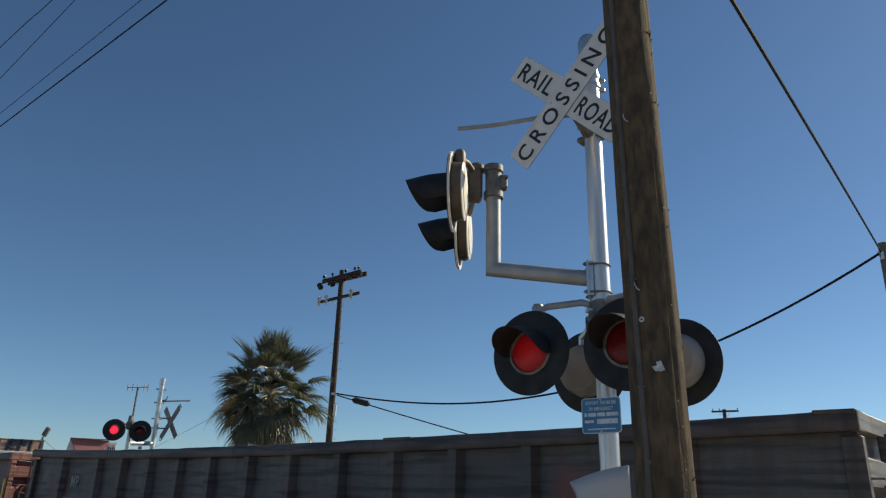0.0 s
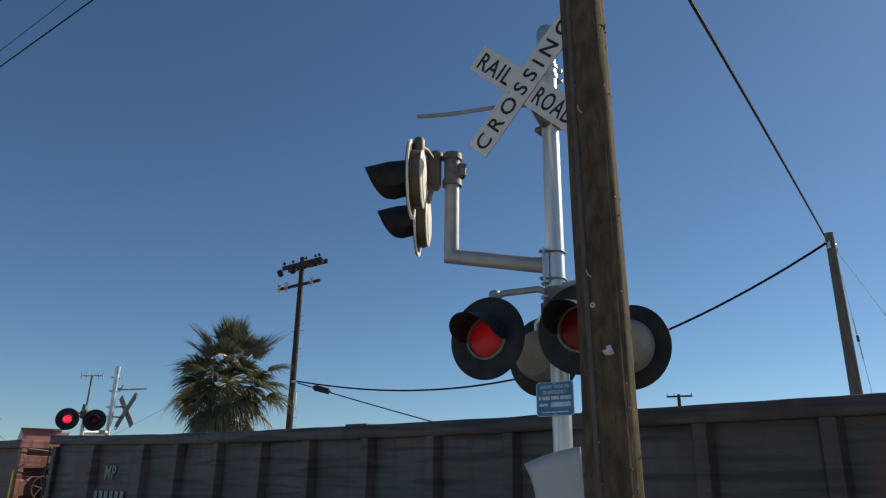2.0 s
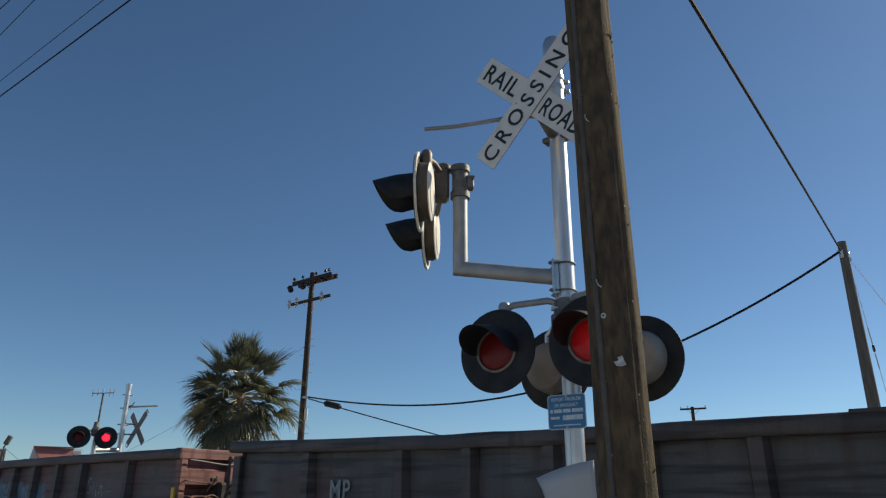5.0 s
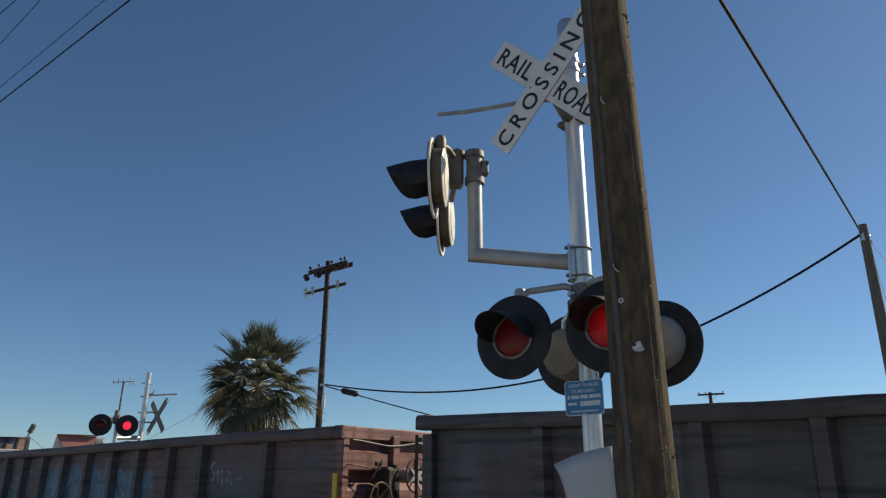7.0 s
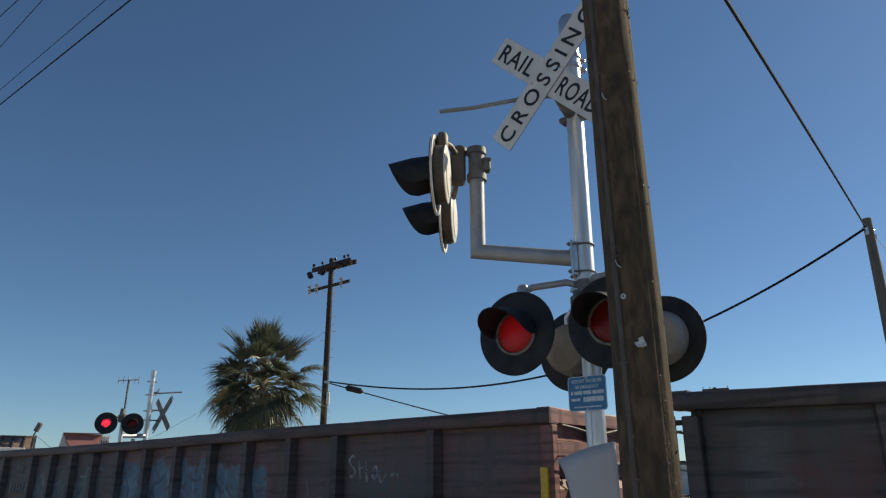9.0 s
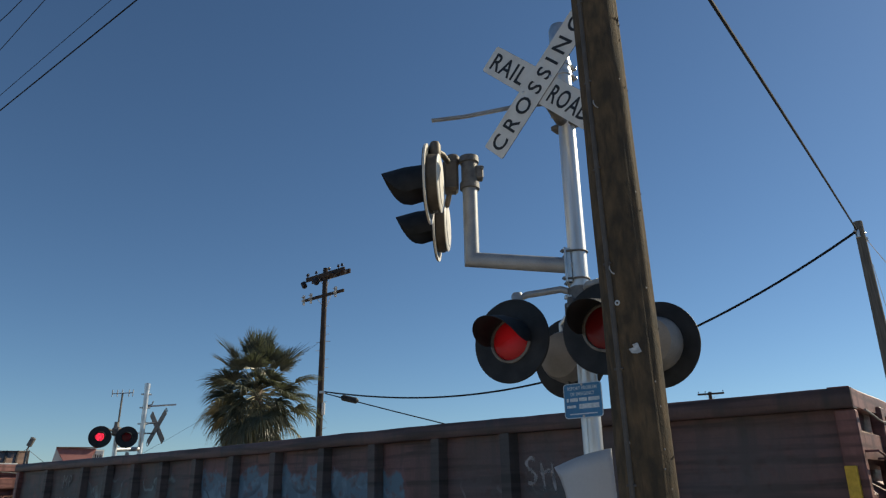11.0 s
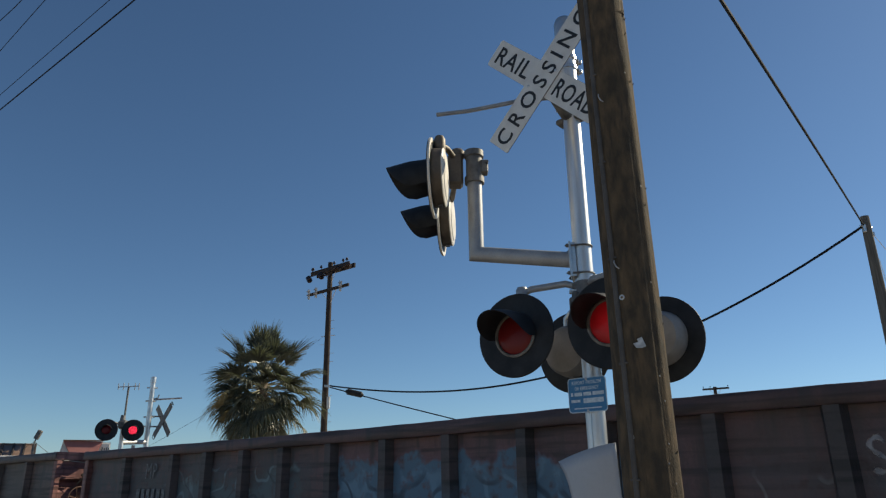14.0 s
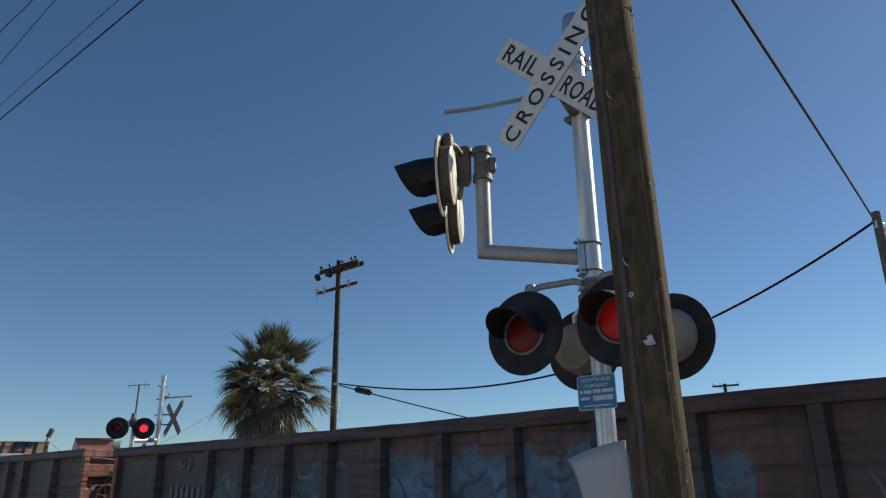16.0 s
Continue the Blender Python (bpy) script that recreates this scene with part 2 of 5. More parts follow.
def lens_material(name="red_roundel_glass", body=(0.27, 0.022, 0.026), clear=(0.95, 0.07, 0.09)):
    """Red roundel: part of the light passes tinted, the rest is scattered back."""
    m = bpy.data.materials.new(name)
    m.use_nodes = True
    t = m.node_tree
    b = t.nodes["Principled BSDF"]
    b.inputs["Base Color"].default_value = (*body, 1)
    b.inputs["Roughness"].default_value = 0.28
    n = t.nodes.new("ShaderNodeTexVoronoi")
    n.inputs["Scale"].default_value = 70
    co = t.nodes.new("ShaderNodeTexCoord")
    t.links.new(co.outputs["Object"], n.inputs["Vector"])
    bp = t.nodes.new("ShaderNodeBump")
    bp.inputs["Strength"].default_value, bp.inputs["Distance"].default_value = 0.4, 0.004
    t.links.new(n.outputs["Distance"], bp.inputs["Height"])
    t.links.new(bp.outputs[0], b.inputs["Normal"])
    tr = t.nodes.new("ShaderNodeBsdfTranslucent")
    tr.inputs[0].default_value = (*clear, 1)
    mx = t.nodes.new("ShaderNodeMixShader")
    mx.inputs[0].default_value = 0.5
    t.links.new(tr.outputs[0], mx.inputs[1])
    t.links.new(b.outputs[0], mx.inputs[2])
    t.links.new(mx.outputs[0], t.nodes["Material Output"].inputs[0])
    return m


def glow_material(name, strength, colour=(1.0, 0.16, 0.13)):
    m = bpy.data.materials.new(name)
    m.use_nodes = True
    b = m.node_tree.nodes["Principled BSDF"]
    b.inputs["Base Color"].default_value = (0.3, 0.05, 0.05, 1)
    b.inputs["Emission Color"].default_value = (*colour, 1)
    b.inputs["Emission Strength"].default_value = strength
    return m


M["lens"] = lens_material()
M["lens_dark"] = lens_material("smoked_red_roundel", (0.07, 0.016, 0.018), (0.95, 0.07, 0.09))
M["glow"] = glow_material("lit_red_diodes", 0.54, (1.0, 0.17, 0.24))
M["glow_far"] = glow_material("lit_red_diodes_aimed", 9.0, (1.0, 0.45, 0.9))


# ---- mesh helpers ----
class Geo:
    """Collects vertices and faces for one mesh."""

    def __init__(self):
        self.v, self.f = [], []

    def add(self, vs, fs, m=None):
        k = len(self.v)
        self.v += [tuple(m @ Vector(p)) if m else tuple(p) for p in vs]
        self.f += [tuple(i + k for i in f) for f in fs]
        return self

    def box(self, c, s, b=0.006, m=None):
        h = [max(x / 2, 1e-4) for x in s]
        b = min(b, *[x * 0.45 for x in h])
        ids, vs = {}, []
        for i in (-1, 1):
            for j in (-1, 1):
                for k in (-1, 1):
                    for a in range(3):
                        sg = (i, j, k)
                        ids[(sg, a)] = len(vs)
                        vs.append([c[q] + sg[q] * (h[q] - (0 if q == a else b)) for q in range(3)])
        fs = []
        for a in range(3):
            u, w = [q for q in range(3) if q != a]
            for s0 in (-1, 1):
                ring = []
                for su, sw in ((-1, -1), (1, -1), (1, 1), (-1, 1)):
                    sg = [0, 0, 0]
                    sg[a], sg[u], sg[w] = s0, su, sw
                    ring.append(ids[(tuple(sg), a)])
                fs.append(ring)
            for su in (-1, 1):
                for sw in (-1, 1):
                    e = []
                    for sa, ax in ((-1, u), (1, u), (1, w), (-1, w)):
                        sg = [0, 0, 0]
                        sg[a], sg[u], sg[w] = sa, su, sw
                        e.append(ids[(tuple(sg), ax)])
                    fs.append(e)
        for i in (-1, 1):
            for j in (-1, 1):
                for k in (-1, 1):
                    fs.append([ids[((i, j, k), a)] for a in range(3)])
        return self.add(vs, fs, m)

    def tube(self, pts, r, seg=12, caps=True, m=None):
        """A round bar along points; r is one radius or one for each point."""
        pts = [Vector(p) for p in pts]
        rs = list(r) if isinstance(r, (list, tuple)) else [r] * len(pts)
        vs, fs = [], []
        side = None
        for i, p in enumerate(pts):
            t = (pts[min(i + 1, len(pts) - 1)] - pts[max(i - 1, 0)]).normalized()
            if side is None:
                side = t.cross(Vector((0, 0, 1)) if abs(t.z) < 0.9 else Vector((1, 0, 0))).normalized()
            side = (side - t * side.dot(t)).normalized()
            up = t.cross(side)
            for k in range(seg):
                a = 2 * math.pi * k / seg
                vs.append(p + (side * math.cos(a) + up * math.sin(a)) * rs[i])
        for i in range(len(pts) - 1):
            for k in range(seg):
                fs.append((i * seg + k, i * seg + (k + 1) % seg, (i + 1) * seg + (k + 1) % seg, (i + 1) * seg + k))
        if caps:
            fs.append(tuple(range(seg)))
            fs.append(tuple(range((len(pts) - 1) * seg, len(pts) * seg)))
        return self.add(vs, fs, m)

    def lathe(self, profile, seg=32, m=None, caps=True):
        """Turns (radius, height) pairs about local z."""
        vs, fs = [], []
        for r, h in profile:
            for k in range(seg):
                a = 2 * math.pi * k / seg
                vs.append((r * math.cos(a), r * math.sin(a), h))
        for i in range(len(profile) - 1):
            for k in range(seg):
                fs.append((i * seg + k, i * seg + (k + 1) % seg, (i + 1) * seg + (k + 1) % seg, (i + 1) * seg + k))
        loop = profile[0] == profile[-1]
        if caps and not loop and profile[0][0] > 1e-3:
            fs.append(tuple(range(seg)))
        if caps and not loop and profile[-1][0] > 1e-3:
            fs.append(tuple(range((len(profile) - 1) * seg, len(profile) * seg)))
        return self.add(vs, fs, m)

    def slab(self, outline, z0, z1, m=None):
        """A flat plate from an outline in local xy."""
        n = len(outline)
        vs = [(x, y, z0) for x, y in outline] + [(x, y, z1) for x, y in outline]
        fs = [tuple(range(n)), tuple(range(n, 2 * n))] + [(i, (i + 1) % n, n + (i + 1) % n, n + i) for i in range(n)]
        return self.add(vs, fs, m)

    def mesh(self, name, mat, angle=35):
        me = bpy.data.meshes.new(name)
        me.from_pydata(self.v, [], self.f)
        bm = bmesh.new()
        bm.from_mesh(me)
        bmesh.ops.remove_doubles(bm, verts=bm.verts, dist=1e-5)
        bmesh.ops.recalc_face_normals(bm, faces=bm.faces)
        bm.to_mesh(me)
        bm.free()
        me.shade_smooth()
        me.set_sharp_from_angle(angle=radians(angle))
        me.materials.append(mat)
        return me


def part(name, geo, mat, parent, label="", m=None, angle=35):
    """Links a Geo or a finished mesh as one mesh object under a thing or a part."""
    ob = new(name, geo.mesh(name, mat, angle) if isinstance(geo, Geo) else geo)
    ob.parent = parent
    if m:
        ob.matrix_basis = m
    return tagged(ob, label)


def thing(name, label, category, m=None, group="", kind=""):
    ob = new(name)
    ob.empty_display_size = 0.2
    if m:
        ob.matrix_basis = m
    return tagged(ob, label, category, group, kind)


def lettering(text, width, height, mat, depth=0.001, spacing=1.0, bold=0.012):
    """A flat mesh of words in local xy, centred, fitted to a width and cap height."""
    cu = bpy.data.curves.new("letters", "FONT")
    cu.body, cu.align_x, cu.align_y = text, "CENTER", "CENTER"
    cu.space_character, cu.extrude, cu.resolution_u, cu.offset = spacing, depth, 3, bold
    tmp = bpy.data.objects.new("letters", cu)
    me = bpy.data.meshes.new_from_object(tmp)
    bpy.data.objects.remove(tmp)
    co = np.array([v.co[:] for v in me.vertices])
    lo, hi = co.min(0), co.max(0)
    for v in me.vertices:
        v.co.x = (v.co.x - (lo[0] + hi[0]) / 2) * width / (hi[0] - lo[0])
        v.co.y = (v.co.y - (lo[1] + hi[1]) / 2) * height / (hi[1] - lo[1])
    me.materials.clear()
    me.materials.append(mat)
    return me


def rounded(w, h, r, n=5):
    out = []
    for cx, cy, a0 in ((w / 2 - r, h / 2 - r, 0), (-w / 2 + r, h / 2 - r, 90), (-w / 2 + r, -h / 2 + r, 180), (w / 2 - r, -h / 2 + r, 270)):
        out += [(cx + r * math.cos(radians(a0 + 90 * k / n)), cy + r * math.sin(radians(a0 + 90 * k / n))) for k in range(n + 1)]
    return out


def sag_line(a, b, sag, n=24, skew=0.0):
    a, b = Vector(a), Vector(b)
    return [a.lerp(b, i / n) - Vector((0, 0, 4 * sag * (i / n) * (1 - i / n) * (1 + skew * (i / n - 0.5)))) for i in range(n + 1)]


# ---- plan ----
YAW = 48.0                                                        # the track runs this far left of +y
ALONG = Vector((-math.sin(radians(YAW)), math.cos(radians(YAW)), 0))
ACROSS = Vector((math.cos(radians(YAW)), math.sin(radians(YAW)), 0))
NEAR_SIDE = 6.5                                                   # from the origin to the near side of the cars
CAR_L, CAR_W, GAP = 17.4, 3.05, 1.34
FACE_ROAD = YAW - 90                                              # turn of plates that face back along the road


# ---- ground and track ----
def ground():
    g = Geo()
    size = 1500.0
    g.slab([(-size, -size), (size, -size), (size, size), (-size, size)], -0.4, 0.0)
    ob = new("ground", g.mesh("ground", M["dirt"]))
    tagged(ob, "dry pale dirt ground beside the railway", "ground", kind="structure")


def track():
    base = ACROSS * (NEAR_SIDE + CAR_W / 2)
    m = Matrix.Translation(base) @ pose(0, 0, 0, 0, 0, 90 + YAW)
    g = Geo()
    L = 130
    g.add([(x, y, z) for x in (-L, L) for y, z in ((-2.4, 0.004), (-1.7, 0.10), (1.7, 0.10), (2.4, 0.004))],
          [(0, 1, 5, 4), (1, 2, 6, 5), (2, 3, 7, 6), (0, 4, 7, 3), (0, 3, 2, 1), (4, 5, 6, 7)])
    bed = new("ballast_bed", g.mesh("ballast_bed", M["ballast"]))
    bed.matrix_basis = m
    tagged(bed, "low grey stone ballast bed under the rails", "track bed", kind="structure")
    rails = thing("railway_track", "rusty steel rails on dark timber sleepers", "track", m, kind="structure")
    for s in (-1, 1):
        r = Geo()
        r.add([(x, s * 0.7525 + y, z) for x in (-L, L) for y, z in ((-0.07, 0.12), (0.07, 0.12), (0.07, 0.135), (0.01, 0.15), (0.01, 0.25), (0.036, 0.26), (0.036, 0.29), (-0.036, 0.29), (-0.036, 0.26), (-0.01, 0.25), (-0.01, 0.15), (-0.07, 0.135))],
              [(i, (i + 1) % 12, 12 + (i + 1) % 12, 12 + i) for i in range(12)] + [tuple(range(12)), tuple(range(12, 24))])
        part("rail", r, M["rail"], rails)
    tie = Geo().box((0, 0, 0.09), (0.22, 2.6, 0.06), 0.01).mesh("sleeper", M["tie"])
    for i in range(110):
        part("sleeper", tie, None, rails, m=pose(-33 + 0.55 * i, 0, 0))


ground()
track()


# ---- crossing signal ----
FLASHERS = []          # (reflector, lit first, rest pose)


def visor(length, r, span=98, tip=0.25, seg=22):
    """Sheet-metal hood: a part of a tube, longest on top, built in local xy facing +z with y up."""
    g = Geo()
    rows = []
    for lay, rr in ((0, r), (1, r - 0.004)):
        for k in range(seg + 1):
            a = radians(-span + 2 * span * k / seg)
            c = max(0.0, math.cos(a * 90 / span))
            ln = length * (tip + (1 - tip) * c ** 0.6)
            x, y = rr * math.sin(a), rr * math.cos(a)
            rows.append([(x, y, 0.0), (x * 1.02, y * 1.02 - 0.17 * ln * 0.3, ln * 0.5), (x * 1.03, y * 1.03 - 0.17 * ln, ln)])
    vs = [p for row in rows for p in row]
    n = seg + 1
    fs = []
    for lay in (0, 1):
        for k in range(seg):
            for q in (0, 1):
                i, j = (lay * n + k) * 3 + q, (lay * n + k + 1) * 3 + q
                fs.append((i, j, j + 1, i + 1))
    for k in range(seg):
        for q in (0, 2):
            fs.append((k * 3 + q, (k + 1) * 3 + q, (n + k + 1) * 3 + q, (n + k) * 3 + q))
    for k in (0, seg):
        for q in (0, 1):
            fs.append((k * 3 + q, k * 3 + q + 1, (n + k) * 3 + q + 1, (n + k) * 3 + q))
    return g.add(vs, fs)


def lamp_unit(parent, m, lit_first, disc=0.305, hood=0.375, glow="glow", style="dusty", ratio=0.47, ring_mat="cast", wrap=98, tip=0.25, lens="lens"):
    """One flashing light: round background, hood, roundel, housing behind, turning reflector inside. Faces local +z."""
    lens_r = disc * ratio
    bg = Geo()
    bg.lathe([(lens_r + 0.012, 0.0), (disc - 0.012, 0.0), (disc, 0.006), (disc, 0.014), (disc - 0.008, 0.020), (lens_r + 0.012, 0.014), (lens_r + 0.012, 0.0)], 48)
    lamp = part("lamp", bg, M["black"], parent, "round matt black light with red roundel", m)
    ring = Geo().lathe([(lens_r - 0.002, 0.012), (lens_r + 0.018, 0.012), (lens_r + 0.020, 0.028), (lens_r + 0.004, 0.034), (lens_r - 0.002, 0.026), (lens_r - 0.002, 0.012)], 40)
    part("lens_ring", ring, M[ring_mat], lamp)
    glass = Geo().lathe([(lens_r, 0.016), (lens_r * 0.9, 0.026), (lens_r * 0.65, 0.036), (lens_r * 0.3, 0.042), (0.0004, 0.044)], 32, None, False)
    part("lens", glass, M[lens], lamp, "red ribbed glass roundel")
    part("visor", visor(hood, lens_r + 0.022, wrap, tip), M["black"], lamp, "black sheet-metal hood")
    hs = Geo()
    if style == "flat":
        hr, dp = disc * 0.74, 0.092
        hs.lathe([(lens_r + 0.004, -0.001), (hr, -0.001), (hr * 1.01, -0.012), (hr, -0.03), (hr * 0.98, -dp * 0.9)], 40, None, False)
        housing = part("housing", hs, M["bronze"], lamp, "bronze-brown round lamp case")
        # cover colour carries the sun on the lamp's back; case sides stay bronze
        part("cover", Geo().lathe([(hr * 0.99, -dp * 0.85), (hr * 1.0, -dp * 0.93), (hr * 0.95, -dp), (hr * 0.82, -dp * 1.03), (hr * 0.80, -dp * 1.09), (hr * 0.5, -dp * 1.15), (0.0006, -dp * 1.18)], 40, None, False), M["rim"], housing, "pale back cover with sunlight in its colour")
        part("edge_band", Geo().lathe([(disc - 0.03, -0.003), (disc + 0.003, -0.003), (disc + 0.003, 0.012), (disc - 0.001, 0.013), (disc - 0.001, -0.0005), (disc - 0.03, -0.0005), (disc - 0.03, -0.003)], 48), M["rim"], lamp, "pale disc edge")
    else:
        hr, dp = disc * 0.62, 0.165
        hs.lathe([(lens_r + 0.004, -0.001), (hr, -0.001), (hr * 1.03, -0.016), (hr * 1.0, -0.05), (hr * 0.97, -0.10), (hr * 0.86, -dp * 0.88), (hr * 0.5, -dp), (0.0006, -dp * 1.03)], 36, None, False)
        housing = part("housing", hs, M["lamp_back"], lamp, "rounded dusty metal lamp housing")
    for s in (1, -1):
        part("latch", Geo().box((0, s * hr * 0.99, -0.045), (0.035, 0.035, 0.045), 0.006), M["cast"], housing)
    deep = 0.092 if style == "flat" else 0.130
    part("barrel", Geo().lathe([(lens_r * 0.99, 0.014), (lens_r * 0.99, -0.62 * deep), (lens_r * 0.7, -0.98 * deep), (0.0006, -deep)], 32, None, False), M["black"], lamp)
    ref = part("reflector", Geo().lathe([(0.0006, 0.004), (lens_r * 0.58, 0.004), (lens_r * 0.58, 0.0), (0.0006, 0.0)], 28), M[glow], lamp, "lit red diode plate", pose(0, 0, -0.06))
    part("backing", Geo().lathe([(0.0006, -0.001), (lens_r * 0.60, -0.001), (lens_r * 0.60, -0.005), (0.0006, -0.005)], 28), M["black"], ref)
    FLASHERS.append((ref, lit_first))
    return lamp


def crossbuck(parent, m, front=True, blade=1.22, wide=0.229):
    white = M["sign_white"]
    out = []
    for k, (turn, z) in enumerate(((45, 0.010), (-45, 0.0))):
        g = Geo().slab(rounded(blade, wide, 0.018), 0, 0.005)
        b = part("blade", g, M["sign_back"], parent, "white sign blade with black lettering", m @ pose(0, 0, z, 0, 0, turn))
        part("face", Geo().slab(rounded(blade - 0.002, wide - 0.002, 0.017), 0.005, 0.0062), white, b)
        if front:
            if k == 0:
                part("lettering", lettering("CROSSING", blade * 0.945, 0.142, M["sign_black"], spacing=1.45), None, b, m=pose(0, 0, 0.0074))
            else:
                part("lettering", lettering("RAIL", 0.40, 0.142, M["sign_black"], spacing=1.1), None, b, m=pose(-0.355, 0, 0.0074))
                part("lettering", lettering("ROAD", 0.42, 0.142, M["sign_black"], spacing=1.1), None, b, m=pose(0.365, 0, 0.0074))
        for x in (-0.1, 0.1):
            if k == 0:
                part("bolt", Geo().lathe([(0.012, 0.004), (0.012, 0.010), (0.0005, 0.014)], 8), M["galv"], b, m=pose(x, 0.075 if x < 0 else -0.075, 0.0))
        out.append(b)
    return out


def clamp_parts(parent, z, r, t=0.016, h=0.05, mat="galv"):
    """A band round the mast with two bolted ears."""
    band = part("clamp", Geo().lathe([(r, z - h / 2), (r + t, z - h / 2), (r + t, z + h / 2), (r, z + h / 2), (r, z - h / 2)], 24), M[mat], parent)
    for a in (20, 200):
        c = (math.cos(radians(a)) * (r + 0.035), math.sin(radians(a)) * (r + 0.035), z)
        part("ear", Geo().box(c, (0.06, 0.03, h), 0.004), M[mat], band)
        part("bolt", Geo().tube([(c[0] - 0.01, c[1] - 0.045, z), (c[0] + 0.01, c[1] + 0.045, z)], 0.008, 8), M[mat], band)


def near_signal():
    px, py = 1.170, 4.848
    th = thing("crossing_signal", "railway crossing signal with white crossbuck and red flashing lights", "crossing signal", pose(px, py, 0))

    def rel(x, y, z):
        return (x - px, y - py, z)

    R = 0.0675
    g = Geo().lathe([(R, 0.0), (R, 5.20)], 36)
    part("mast", g, M["alu"], th, "round brushed aluminium mast")
    part("cap", Geo().lathe([(R + 0.002, 5.17), (R + 0.016, 5.17), (R + 0.018, 5.29), (R + 0.004, 5.33), (0.001, 5.34)], 32), M["galv"], th, "pale metal mast cap")
    part("base", Geo().lathe([(0.20, 0.0), (0.20, 0.05), (0.13, 0.09), (0.10, 0.32), (R + 0.002, 0.36)], 24), M["cast"], th)
    for z in (2.99, 4.47, 4.86, 4.95):
        clamp_parts(th, z, R, 0.010, 0.03)
    part("drip_seam", Geo().tube([(-0.045, -0.056, 0.4), (-0.045, -0.056, 2.3)], 0.004, 6), M["galv"], th)
    # crossbuck in front of the mast on a bent bracket
    cx, cy, cz = 0.908, 4.564, 4.592
    mb = Matrix.Translation(rel(cx, cy, cz)) @ pose(0, 0, 0, 90, 0, FACE_ROAD)
    crossbuck(th, mb)
    br = Geo()
    back = Vector(rel(cx, cy, cz)) + ACROSS * 0.02
    br.tube([back + Vector((0, 0, 0.0)), back + ACROSS * 0.06 + Vector((0, 0, -0.03)), Vector((-0.06, -0.06, 4.42)), Vector((0, 0, 4.41))], [0.05, 0.05, 0.045, 0.04], 10)
    br.box((0, 0, 4.40), (0.24, 0.10, 0.045), 0.01, pose(0, 0, 0, 0, 0, FACE_ROAD))
    part("bracket", br, M["cast"], th, "bent steel sign bracket")
    # loose level rod reaching out past the sign
    part("rod", Geo().tube([rel(0.100, 4.70, 4.364), rel(0.35, 4.73, 4.415), rel(0.55, 4.76, 4.475), rel(0.78, 4.80, 4.55), rel(1.172, 4.85, 4.62)], [0.016, 0.0165, 0.017, 0.018, 0.02], 10), M["grey_pipe"], th, "thin bent grey metal rod")
    # four main lamps: two face the road ahead, two the other way
    l, r = Vector(rel(0.660, 4.905, 2.693)), Vector(rel(1.209, 4.370, 2.666))
    turn = pose(0, 0, 0, 88, 0, FACE_ROAD + 5)
    lamp_unit(th, Matrix.Translation(l) @ turn, True)
    lamp_unit(th, Matrix.Translation(r) @ turn, False)
    turn2 = pose(0, 0, 0, 90, 0, FACE_ROAD + 180)
    bl, br2 = Vector(rel(1.118, 5.160, 2.615)), Vector(rel(1.658, 4.76, 2.63))
    lamp_unit(th, Matrix.Translation(bl) @ turn2, True)
    lamp_unit(th, Matrix.Translation(br2) @ turn2, False)
    # arms over the lamps
    for a, b in ((l, -1), (r, 1)):
        g = Geo()
        e = a + ACROSS * 0.10 + Vector((0, 0, 0.325))
        g.tube([(0, 0, 3.02), Vector((0, 0, 3.02)).lerp(e, 0.3) + Vector((0, 0, 0.05)), Vector((0, 0, 3.02)).lerp(e, 0.85) + Vector((0, 0, 0.03)), e + Vector((0, 0, 0.0)), e + Vector((0, 0, -0.10)) - ACROSS * 0.02], 0.026, 12)
        g.lathe([(0.040, -0.04), (0.046, -0.02), (0.046, 0.03), (0.034, 0.05)], 16, Matrix.Translation(e))
        part("lamp_arm", g, M["grey_pipe"], th, "bent grey pipe arm")
    for a in (bl, br2):
        g = Geo()
        e = a - ACROSS * 0.07 + Vector((0, 0, 0.24))
        g.tube([(0, 0, 2.90), Vector((0, 0, 2.90)).lerp(e, 0.5) + Vector((0, 0, 0.04)), e, e + Vector((0, 0, -0.10))], 0.026, 12)
        part("lamp_arm", g, M["galv"], th)
    j = Geo().lathe([(R, 2.83), (R + 0.03, 2.84), (R + 0.034, 2.95), (R + 0.024, 3.0), (R + 0.026, 3.06), (R, 3.075)], 24)
    for q in (40, 130, 220, 310):
        j.box((R + 0.05, 0, 2.93), (0.05, 0.05, 0.10), 0.012, Matrix.Rotation(radians(q), 4, "Z"))
    j.tube([(-0.13, -0.05, 2.90), (-0.02, -0.03, 2.905)], 0.014, 8)
    part("junction_box", j, M["cast"], th, "grey cast lamp-arm crossing casting")
    # side bracket: level pipe, mitred elbow, upright pipe
    elbow = Vector(rel(0.405, 5.085, 3.368))
    start = Vector((0, 0, 3.235))
    rr = 0.059
    out = (elbow - start)
    side = Geo()
    seg = 20
    d1 = Vector((out.x, out.y, out.z)).normalized()
    mitre = (d1 + Vector((0, 0, 1))).normalized()
    rings = []
